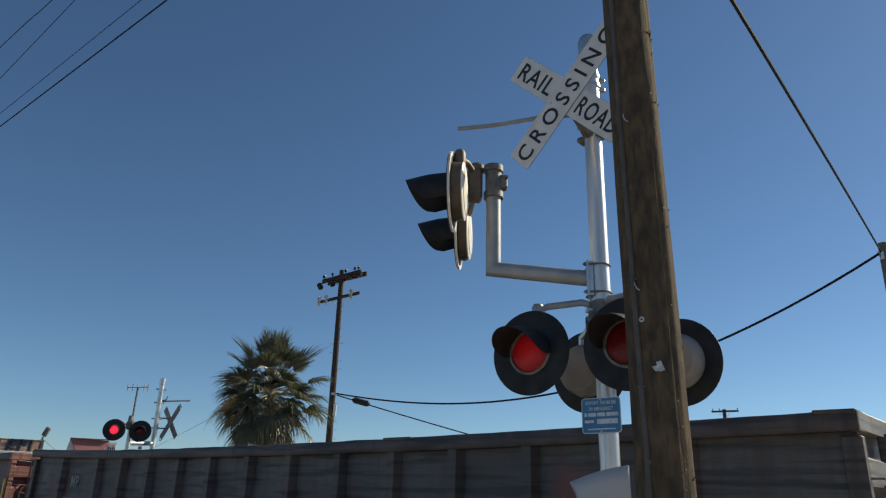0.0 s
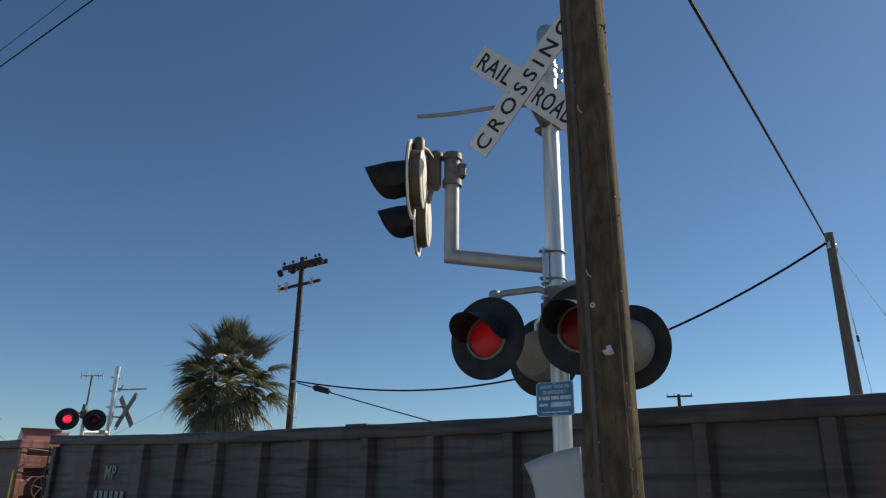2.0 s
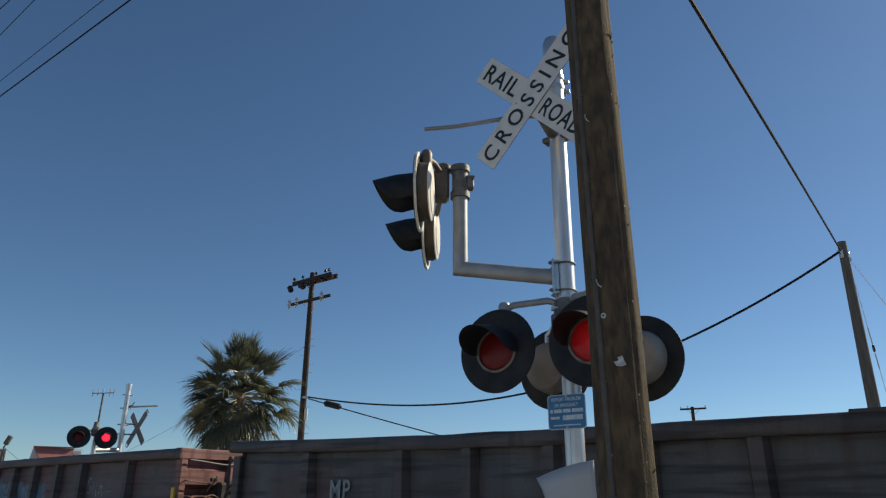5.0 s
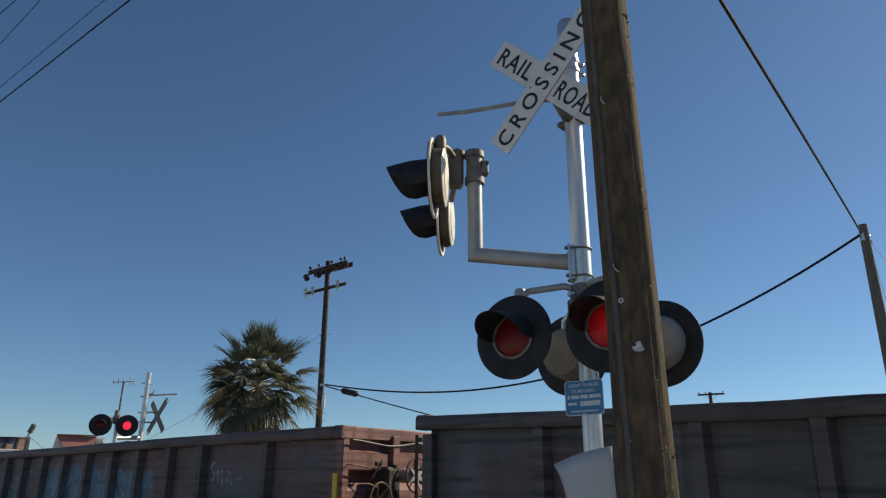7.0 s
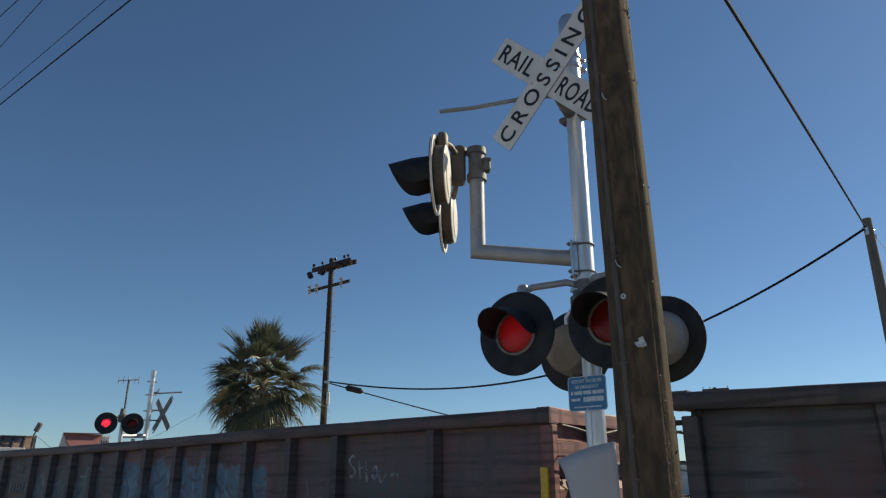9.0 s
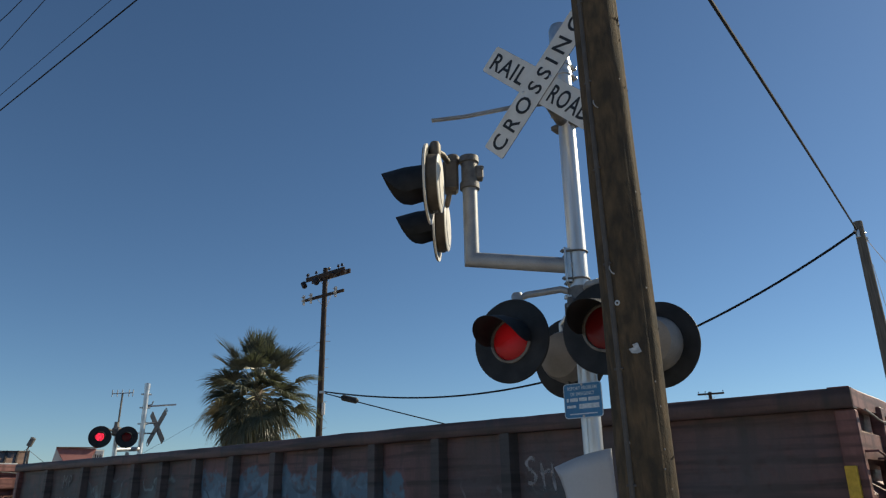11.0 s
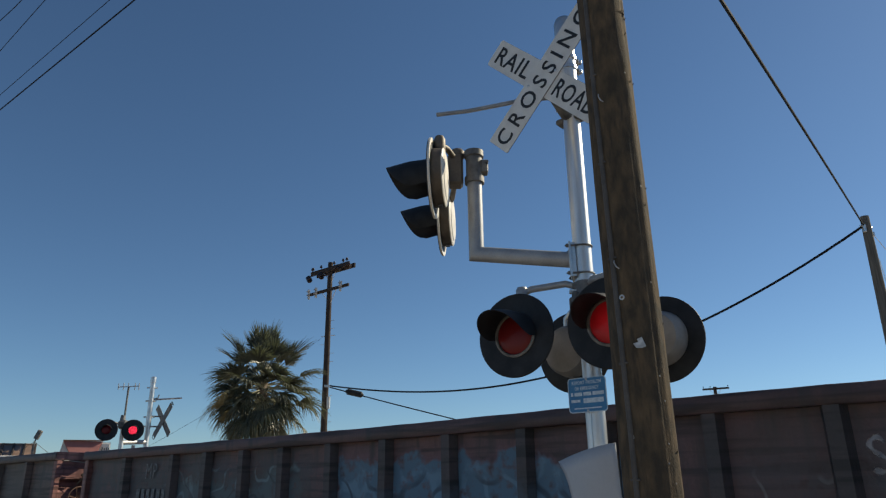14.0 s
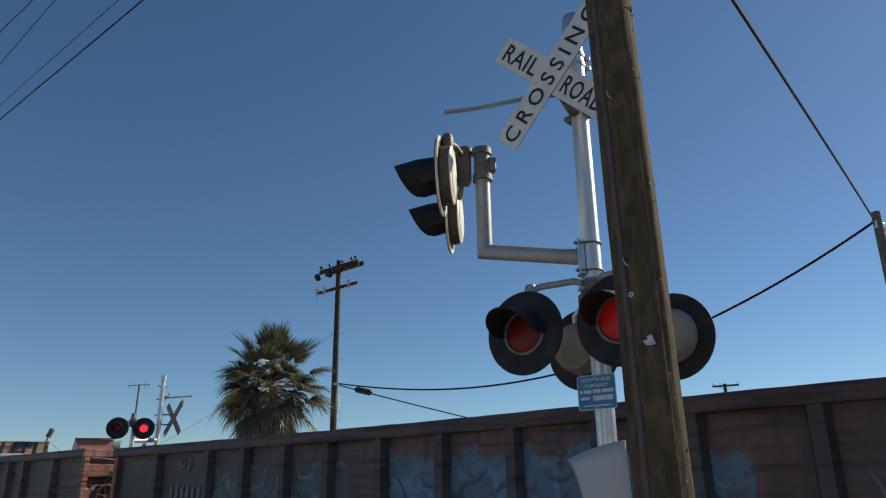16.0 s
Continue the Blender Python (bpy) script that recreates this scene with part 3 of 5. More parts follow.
    for p, axis, cut in ((start, d1, d1), (elbow, d1, mitre), (Vector((elbow.x, elbow.y, 4.20)), Vector((0, 0, 1)), Vector((0, 0, 1)))):
        sd = d1.cross(Vector((0, 0, 1))).normalized()
        upv = sd.cross(axis).normalized() if axis is d1 else -Vector((out.x, out.y, 0)).normalized()
        ring = []
        for k in range(seg):
            a = 2 * math.pi * k / seg
            q = sd * math.cos(a) * rr + upv * math.sin(a) * rr
            if cut is not axis:
                q = q - axis * (q.dot(cut) / axis.dot(cut))
            ring.append(p + q)
        rings.append(ring)
    side.add([q for ring in rings for q in ring], [(i * seg + k, i * seg + (k + 1) % seg, (i + 1) * seg + (k + 1) % seg, (i + 1) * seg + k) for i in (0, 1) for k in range(seg)] + [tuple(range(seg)), tuple(range(2 * seg, 3 * seg))])
    part("side_arm", side, M["grey_pipe"], th, "mitred grey pipe arm with upright end")
    aim = Matrix.Rotation(math.atan2(out.y, out.x), 4, "Z")
    part("arm_plate", Geo().box((R + 0.016, 0, 3.235), (0.016, 0.17, 0.27), 0.006, aim).box((R + 0.002, 0.06, 3.235), (0.05, 0.012, 0.26), 0.004, aim).box((R + 0.002, -0.06, 3.235), (0.05, 0.012, 0.26), 0.004, aim), M["galv"], th, "square welded saddle plate")
    for z in (3.13, 3.34):
        bow = [(R + 0.05, -R - 0.006, z)] + [((R + 0.006) * math.cos(radians(q)), (R + 0.006) * math.sin(radians(q)), z) for q in range(-90, -271, -15)] + [(R + 0.05, R + 0.006, z)]
        ub = part("u_bolt", Geo().tube([aim @ Vector(q) for q in bow], 0.007, 8), M["cast"], th, "dark steel U-bolt")
        for y in (-R - 0.006, R + 0.006):
            part("nut", Geo().box((R + 0.034, y, z), (0.018, 0.026, 0.026), 0.004, aim), M["cast"], ub)
    top = Vector((elbow.x, elbow.y, 4.10))
    cl = Geo()
    cl.lathe([(rr, -0.14), (rr + 0.02, -0.14), (rr + 0.02, -0.09), (rr + 0.006, -0.085), (rr + 0.006, 0.085), (rr + 0.02, 0.09), (rr + 0.02, 0.14), (rr, 0.14)], 24, Matrix.Translation(top))
    cl.box((0.08, 0, 0.0), (0.06, 0.09, 0.11), 0.008, Matrix.Translation(top))
    cl.tube([top + Vector((0.10, -0.08, 0.02)), top + Vector((0.10, 0.08, 0.02))], 0.011, 8)
    part("clamp", cl, M["cast"], th, "bolted cast pipe clamp")
    jb = Geo().box((-0.150, 0.05, -0.01), (0.125, 0.13, 0.27), 0.02, Matrix.Translation(top))
    jb.lathe([(0.055, 0.11), (0.06, 0.13), (0.06, 0.16), (0.045, 0.18), (0.001, 0.185)], 16, Matrix.Translation(top + Vector((-0.13, 0.05, 0))))
    part("junction_box", jb, M["bronze"], th, "weathered cast junction box")
    sl, sr = Vector(rel(0.078, 4.88, 3.915)), Vector(rel(0.160, 5.70, 3.880))
    face = pose(0, 0, 0, 90, 0, -98.0)
    for k, p in enumerate((sl, sr)):
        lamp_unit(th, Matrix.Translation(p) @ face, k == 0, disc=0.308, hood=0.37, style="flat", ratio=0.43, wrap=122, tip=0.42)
        g = Geo()
        e = p + Vector((0.046, -0.015, 0.262))
        lift = 0.10 if k == 0 else -0.085
        hub = top + Vector((-0.15, 0.05, lift))
        g.tube([hub, Vector((e.x + 0.03, e.y, hub.z)).lerp(hub, 0.3), Vector((e.x, e.y, hub.z)), Vector((e.x, e.y, min(e.z, hub.z) - 0.08))], 0.024, 12)
        g.lathe([(0.036, -0.10), (0.046, -0.08), (0.046, 0.035), (0.034, 0.062), (0.001, 0.07)], 16, Matrix.Translation((e.x, e.y, hub.z)))
        part("lamp_arm", g, M["bronze"], th, "short cast pipe arm with rounded cap")
    # notice plate
    mb2 = Matrix.Translation(Vector((0, 0, 2.256)) - ACROSS * 0.085 + ALONG * 0.002) @ pose(0, 0, 0, 90, 0, FACE_ROAD)
    plate = part("notice_plate", Geo().slab(rounded(0.294, 0.236, 0.024), 0, 0.003), M["sign_pale"], th, "blue emergency notice with pale border and lettering", mb2)
    part("field", Geo().slab(rounded(0.283, 0.225, 0.020), 0.003, 0.0042), M["sign_blue"], plate)
    for txt, w, y in (("REPORT PROBLEM", 0.225, 0.084), ("OR EMERGENCY", 0.185, 0.045)):
        part("lettering", lettering(txt, w, 0.024, M["sign_pale"], 0.0004, 1.08), None, plate, m=pose(0, y, 0.0049))
    for x0, x1, y0, y1 in ((-0.125, -0.108, -0.006, 0.018), (-0.098, -0.038, -0.006, 0.018), (-0.028, 0.032, -0.006, 0.018), (0.042, 0.128, -0.006, 0.018),
                           (-0.125, -0.055, -0.048, -0.030), (-0.030, 0.122, -0.056, -0.024), (-0.105, 0.105, -0.094, -0.086)):
        part("print_bar", Geo().slab([(x0, y0), (x1, y0), (x1, y1), (x0, y1)], 0.0043, 0.0052), M["sign_pale"], plate)
    for y in (-0.118, 0.118):
        part("bolt", Geo().lathe([(0.009, 0.003), (0.009, 0.008), (0.0005, 0.010)], 8), M["tin"], plate, m=pose(0, y * 0.91, 0))
    # torn white plastic sheet strapped round the mast
    n, mrows = 14, 10
    sh = Geo()
    vs = []
    for j in range(mrows + 1):
        v = j / mrows
        z = 1.93 - 0.85 * v
        left = -0.27 + 0.17 * min(1, v * 2.2) + 0.02 * math.sin(v * 9)
        for i in range(n + 1):
            u = i / n
            s = left + (0.20 - left) * u
            drop = (0.105 * (1 - u) ** 1.2 if j == 0 else 0.105 * (1 - u) ** 1.2 * (1 - v))
            dep = 0.10 + 0.06 * math.cos(s * 6.5) + 0.012 * math.sin(8 * s + 5 * v)
            p = -ALONG * s - ACROSS * dep
            vs.append((p.x, p.y, z - drop))
    w = n + 1
    sh.add(vs, [(j * w + i, j * w + i + 1, (j + 1) * w + i + 1, (j + 1) * w + i) for j in range(mrows) for i in range(n)])
    ob = part("sheet", sh, M["sheet"], th, "torn white plastic sheet wrapped on the mast", angle=60)
    so = ob.modifiers.new("thickness", "SOLIDIFY")
    so.thickness = 0.004


def far_signal():
    px, py = -6.68, 17.36
    th = thing("crossing_signal", "distant railway crossing signal with two red lamps and antenna", "crossing signal", pose(px, py, 0))
    part("mast", Geo().lathe([(0.058, 0), (0.058, 4.22)], 20), M["galv"], th, "round grey metal mast")
    part("cap", Geo().lathe([(0.059, 4.10), (0.068, 4.10), (0.068, 4.24), (0.001, 4.26)], 20), M["galv"], th)
    for z in (3.98, 3.66, 3.28, 3.06):
        clamp_parts(th, z, 0.058, 0.008, 0.035, "galv")
    part("rod", Geo().tube([(0, 0, 3.66), (0.10, 0.04, 3.70), (0.66, 0.24, 3.755)], 0.02, 8), M["galv"], th)
    part("rod_stub", Geo().tube([(0.02, 0.0, 3.70), (0.14, 0.05, 3.74), (0.16, 0.06, 3.82)], 0.014, 8), M["cast"], th)
    mb = Matrix.Translation((0.293, 0.109, 3.205)) @ pose(0, 0, 0, 90, 0, FACE_ROAD + 180)
    crossbuck(th, mb, True, 1.0, 0.165)
    for z in (3.30, 3.06):
        part("bracket", Geo().tube([(0, 0, z), (0.26, 0.09, z)], 0.018, 8), M["cast"], th)
    # lamp post beside the mast
    lx, ly = -7.03 - px, 16.79 - py
    part("lamp_post", Geo().tube([(lx, ly, 0), (lx, ly, 3.10)], 0.052, 16), M["galv"], th, "second grey metal post")
    part("antenna_mast", Geo().tube([(lx, ly, 3.0), (lx + 0.01, ly, 3.93)], 0.022, 10), M["cast"], th)
    an = Geo().tube([(lx - 0.24, ly, 3.93), (lx + 0.26, ly, 3.95)], 0.011, 8)
    for x in (-0.23, -0.11, 0.0, 0.16, 0.25):
        an.tube([(lx + x, ly, 3.86), (lx + x, ly, 4.02)], 0.011, 8)
    part("antenna", an, M["grey_pipe"], th, "small pale antenna with short elements")
    part("junction_box", Geo().box((lx, ly, 3.06), (0.20, 0.2, 0.20), 0.04).tube([(lx - 0.03, ly, 3.1), (lx - 0.03, ly, 3.28)], [0.07, 0.05], 12), M["cast"], th)
    br = Geo()
    br.box(((lx + 0.0) / 2, ly / 2, 2.58), (0.07, 0.07, 0.07), 0.01)
    br.tube([(lx, ly, 2.66), (0, 0, 2.70)], 0.05, 8)
    part("cross_bar", br, M["grey_pipe"], th, "grey metal bar between the posts")
    for k, (x, y, z) in enumerate(((-7.264, 16.469, 2.925), (-6.752, 16.685, 2.925))):
        p = Vector((x - px, y - py, z))
        az = math.degrees(math.atan2(-x, y))
        lamp_unit(th, Matrix.Translation(p) @ pose(0, 0, 0, 88, 0, az - 6), k == 0, disc=0.242, hood=0.13, glow="glow_far", ratio=0.40, ring_mat="black", lens="lens_dark")
        part("lamp_arm", Geo().tube([(lx, ly, 3.05), p + Vector((0.03, 0.09, 0.20)), p + Vector((0.03, 0.10, 0.08))], 0.026, 8), M["cast"], th)


# ---- poles and wires ----
def near_pole():
    x0, y0 = 1.085, 3.520
    th = thing("utility_pole", "weathered brown wooden utility pole with metal tags and staples", "utility pole", pose(x0 + 0.030, y0, 0, 0, -0.41, 0))
    g = Geo()
    seg, rows = 56, 90
    vs = []
    for j in range(rows + 1):
        z = 9.4 * j / rows
        r = 0.1435 - 0.0026 * z
        for k in range(seg):
            a = 2 * math.pi * k / seg
            p = Vector((math.cos(a) * 7, math.sin(a) * 7, z * 0.35))
            q = Vector((math.cos(a) * 2.2, math.sin(a) * 2.2, z * 1.3))
            rr = r + 0.0035 * noise.noise(p) + 0.004 * noise.noise(q)
            crack = noise.noise(Vector((math.cos(a) * 11, math.sin(a) * 11, z * 0.22 + 7)))
            rr -= 0.007 * max(0, crack - 0.25) * 3
            vs.append((rr * math.cos(a), rr * math.sin(a), z))
    g.add(vs, [(j * seg + k, j * seg + (k + 1) % seg, (j + 1) * seg + (k + 1) % seg, (j + 1) * seg + k) for j in range(rows) for k in range(seg)] + [tuple(range(rows * seg, rows * seg + seg)), tuple(range(seg))])
    part("shaft", g, M["pole"], th, "round weathered timber shaft with checks", angle=60)

    def on(az, z, lift=0.0):
        """A place on the shaft; az: degrees to the right of the side that faces the road user."""
        a = radians(-90 - 17 + az)
        r = 0.1435 - 0.0026 * z + lift
        return Vector((r * math.cos(a), r * math.sin(a), z)), a

    mo = Geo()
    pts = [on(-34 + 3 * math.sin(z * 1.1), z, 0.004)[0] for z in [0.2 + 0.3 * i for i in range(31)]]
    mo.tube(pts, 0.0135, 10)
    part("moulding", mo, M["pvc"], th, "grey plastic ground-wire moulding")
    for i in range(16):
        z = 0.6 + 0.55 * i
        p, a = on(-34 + 3 * math.sin(z * 1.1), z, 0.006)
        part("strap", Geo().box((0, 0, 0), (0.012, 0.05, 0.012), 0.003, Matrix.Translation(p) @ Matrix.Rotation(a, 4, "Z")), M["pvc"], th)
    # tags, washers and bent staples
    for az, z, kind in ((-21, 2.585, "w"), (9, 2.345, "t"), (2, 2.335, "d"), (-31, 1.895, "w"), (-27, 2.76, "s"), (-24, 3.74, "s"), (46, 2.06, "n"), (40, 2.18, "n"), (43, 1.86, "n"), (50, 1.68, "n"), (47, 2.66, "n"), (38, 1.77, "n"), (52, 3.2, "n"), (44, 3.9, "n")):
        p, a = on(az, z, 0.001)
        f = Matrix.Translation(p) @ Matrix.Rotation(a, 4, "Z")
        if kind == "w":
            part("washer", Geo().lathe([(0.0065, 0), (0.0145, 0), (0.0145, 0.003), (0.0065, 0.004), (0.0065, 0)], 14, f @ pose(0, 0, 0, 0, 90, 0)), M["tin"], th, "small pale metal washer")
        elif kind == "t":
            part("tag", Geo().box((0.002, 0, 0), (0.004, 0.026, 0.05), 0.001, f @ pose(0, 0, 0, 20, 0, 0)), M["tin"], th, "small torn pale metal tag")
        elif kind == "d":
            part("tag", Geo().slab([(-0.022, 0), (0, 0.014), (0.02, 0.008), (0.02, -0.010), (0, -0.016)], 0, 0.003, f @ pose(0.002, -0.004, 0, 0, 90, 0) @ pose(0, 0, 0, 0, 0, 70)), M["tin"], th)
        elif kind == "s":
            part("staple", Geo().tube([f @ Vector(q) for q in ((0, -0.008, 0.035), (0.012, -0.004, 0.012), (0.008, 0.004, -0.01), (0.0, 0.016, -0.022))], 0.0035, 6), M["tin"], th, "bent bright wire staple")
        else:
            part("nail", Geo().lathe([(0.005, 0), (0.005, 0.002), (0.0004, 0.003)], 8, f @ pose(0, 0, 0, 0, 90, 0)), M["lamp_back"], th)
    for i in range(12):
        p, a = on(random.uniform(52, 88), random.uniform(1.5, 4.6), -0.004)
        h = random.uniform(0.012, 0.03)
        part("splinter", Geo().tube([p, p + Vector((0.006 * math.cos(a), 0.006 * math.sin(a), h * 0.6)), p + Vector((0.012 * math.cos(a), 0.012 * math.sin(a), h))], [0.004, 0.003, 0.0008], 5), M["pole"], th)
    part("bolt", Geo().tube([(-0.2, 0.0, 6.36), (0.2, 0.0, 6.36)], 0.012, 8), M["galv"], th)


def crossarm(parent, z, length, depth, wood="pole_dark"):
    arm = part("crossarm", Geo().box((0, 0, 0), (length, 0.10, depth), 0.01), M[wood], parent, "dark timber crossarm", pose(0, -0.17, z, 0, 0, FACE_ROAD))
    for s in (-1, 1):
        part("brace", Geo().tube([(0.0, 0.14, -0.75), (s * 0.62, 0.0, -0.05)], 0.016, 6), M["galv"], arm)
    return arm


def pin_insulator():
    return Geo().tube([(0, 0, 0), (0, 0, 0.16)], 0.018, 6).lathe([(0.03, 0.12), (0.085, 0.14), (0.08, 0.18), (0.05, 0.20), (0.065, 0.22), (0.05, 0.27), (0.001, 0.29)], 12).mesh("insulator", M["insulator"])


def drop_insulator():
    g = Geo()
    for k in range(3):
        g.lathe([(0.02, -0.02), (0.145, -0.035), (0.16, 0.0), (0.06, 0.05), (0.02, 0.06)], 14, pose(0, 0, -0.13 * k))
    return g.mesh("insulator", M["insulator"])


def far_pole():
    x0, y0 = -5.30, 37.33
    th = thing("utility_pole", "tall dark wooden utility pole with two crossarms and insulators", "utility pole", pose(x0, y0, 0))
    part("shaft", Geo().tube([(0, 0, 0), (0, 0, 4), (0.0, 0, 9), (0, 0, 13.45)], [0.19, 0.175, 0.155, 0.135], 16), M["pole_dark"], th, "dark tapering timber shaft")
    pin, drop = pin_insulator(), drop_insulator()
    a1 = crossarm(th, 13.02, 3.2, 0.25)
    part("twin_arm", Geo().box((0, 0.42, 0), (3.2, 0.10, 0.25), 0.01), M["pole_dark"], a1)
    for x in (-1.52, -1.45, -0.75, 0.35, 1.10, 1.40):
        part("insulator", pin, None, a1, m=pose(x, 0, 0.09))
    for x, s in ((-1.66, 1), (-0.62, 1), (0.88, -1), (1.74, -1)):
        part("insulator", drop, None, a1, m=pose(x, -0.16, -0.20, 62 * s, 0, 30))
    a2 = crossarm(th, 11.83, 3.2, 0.16)
    for x in (-1.62, -1.0, 1.05):
        sw = part("fuse_switch", Geo().tube([(0, 0, -0.30), (0, 0, 0.26)], 0.035, 8).lathe([(0.03, -0.1), (0.11, -0.09), (0.11, -0.04), (0.03, -0.02)], 10).lathe([(0.03, 0.1), (0.11, 0.11), (0.11, 0.16), (0.03, 0.18)], 10).tube([(0.10, 0, -0.32), (0.14, 0, 0.26)], 0.03, 6), M["grey_pipe"], a2, "grey fuse cutout", pose(x, -0.14, 0.02, 12, 14, 0))
        part("hook", Geo().tube([(0, 0, 0.24), (0.10, 0, 0.2), (0.12, 0, -0.1)], 0.02, 6), M["galv"], sw)
    for z in [4.3 + 0.45 * i for i in range(14)]:
        s = 1 if int(z * 10) % 2 else -1
        part("climbing_step", Geo().tube([(s * 0.10, 0, z), (s * 0.34, -0.02, z)], 0.012, 6).tube([(s * 0.34, -0.02, z), (s * 0.34, -0.02, z + 0.04)], 0.012, 6), M["galv"], th)
    part("service_box", Geo().box((0.20, -0.16, 5.72), (0.16, 0.14, 0.62), 0.02), M["pale_box"], th, "narrow pale metal box")
    part("mount", Geo().box((0.12, -0.16, 6.58), (0.3, 0.1, 0.12), 0.01).tube([(0.18, -0.1, 9.3), (0.42, -0.1, 9.3)], 0.02, 6), M["galv"], th)


def right_pole():
    x0, y0 = 11.98, 17.42
    th = thing("utility_pole", "plain greyed wooden pole with guy wires", "utility pole", pose(x0, y0, 0))
    part("shaft", Geo().tube([(0, 0, 0), (0, 0, 4), (0, 0, 8.42)], [0.175, 0.150, 0.112], 20), M["pole_grey"], th, "greyed tapering timber shaft")
    part("hardware", Geo().tube([(-0.24, -0.1, 8.12), (0.20, 0.06, 8.12)], 0.02, 8).box((-0.12, -0.08, 8.05), (0.08, 0.08, 0.22), 0.01).box((0.15, 0.02, 7.92), (0.06, 0.1, 0.12), 0.01), M["galv"], th)
    for a, b, fr in (((0.13, 0.0, 7.92), (10.2, 5.86, 0.0), 0.225), ((0.16, 0.0, 7.2), (1.05, 0.4, 0.0), 0.24)):
        a, b = Vector(a), Vector(b)
        wire = part("guy_wire", Geo().tube([a, b], 0.009, 6), M["galv"], th)
        d = (b - a).normalized()
        p = a.lerp(b, fr)
        part("strain_insulator", Geo().tube([p - d * 0.10, p - d * 0.07, p + d * 0.07, p + d * 0.10], [0.015, 0.034, 0.034, 0.015], 10), M["insulator"], wire)
        for s in (-1, 1):
            part("grip", Geo().tube([p + d * 0.55 * s, p + d * 0.12 * s], 0.016, 6), M["tin"], wire)


def distant_pole():
    th = thing("utility_pole", "distant small utility pole with one crossarm", "utility pole", pose(22.98, 55.42, 0))
    part("shaft", Geo().tube([(0, 0, 0), (0, 0, 8.62)], [0.17, 0.13], 10), M["pole_dark"], th)
    arm = part("crossarm", Geo().box((0, 0, 0), (2.0, 0.1, 0.14), 0.01), M["pole_dark"], th, "", pose(0, -0.15, 8.45, 0, 0, -30))
    pin = pin_insulator()
    for x in (-0.92, -0.4, 0.92):
        part("insulator", pin, None, arm, m=pose(x, 0, 0.06) @ Matrix.Scale(0.6, 4))
    for s in (-1, 1):
        part("brace", Geo().tube([(0, 0.05, -0.5), (s * 0.5, 0, -0.05)], 0.016, 6), M["galv"], arm)


def wires():
    u = Vector((-5.10, 37.20, 6.60))
    r = Vector((11.82, 17.36, 8.10))
    c = Geo()
    pts = sag_line(u, r, 2.06, 48, 0.52)
    c.tube(pts, 0.031, 8)
    ob = new("overhead_cable", c.mesh("overhead_cable", M["black_rubber"]))
    tagged(ob, "thick black overhead cable sagging between two poles", "cable")
    part("lashing", Geo().tube([p + Vector((0, 0, 0.034)) for p in pts], 0.010, 6), M["black_rubber"], ob)
    ob2 = new("overhead_cable", Geo().tube(sag_line(r + Vector((0.05, 0, 0.05)), (1.085, 3.52, 6.36), -0.05, 20), 0.022, 8).mesh("overhead_cable", M["black_rubber"]))
    tagged(ob2, "black overhead cable running up to the near pole", "cable")
    part("lashing", Geo().tube([p + Vector((0, 0, 0.022)) for p in sag_line(r + Vector((0.05, 0, 0.05)), (1.085, 3.52, 6.36), -0.05, 20)], 0.008, 6), M["black_rubber"], ob2)
    a, b = Vector((-5.05, 37.2, 6.52)), Vector((18.0, 36.6, 1.15))
    drop = new("drop_cable", Geo().tube(sag_line(a, b, 0.25, 20), 0.030, 8).mesh("drop_cable", M["black_rubber"]))
    tagged(drop, "thin black cable slanting down from the pole", "cable")
    cl = [a.lerp(b, f) + Vector((0, 0, -0.02)) for f in (0.036, 0.041, 0.072, 0.077)]
    part("splice_closure", Geo().tube(cl, [0.05, 0.16, 0.16, 0.05], 14), M["black"], drop, "black splice closure")
    sv = new("service_wire", Geo().tube(sag_line((-5.42, 37.2, 9.28), (-13.4, 30.2, 2.25), 0.30, 20), 0.006, 6).mesh("service_wire", M["black_rubber"]))
    tagged(sv, "thin grey service wire slanting from the pole to the shop", "wire")
    for h, p, q, rad in ((9.0, (-8.61, 12.69), (-4.73, 9.41), 0.013), (9.0, (-8.31, 12.14), (-5.14, 9.43), 0.006), (9.0, (-7.49, 10.69), (-6.16, 9.46), 0.006), (9.0, (-7.02, 9.85), (-6.56, 9.48), 0.007)):
        p, q = Vector((*p, h)), Vector((*q, h))
        dr = Vector((-0.762, 0.648, 0)) if (p - q).length < 1 else (p - q).normalized()
        w = new("overhead_wire", Geo().tube([p + dr * 60, p + dr * 20, p, q, q - dr * 25], rad, 6).mesh("overhead_wire", M["black_rubber"]))
        tagged(w, "thin dark overhead power wire", "wire", "overhead wires")


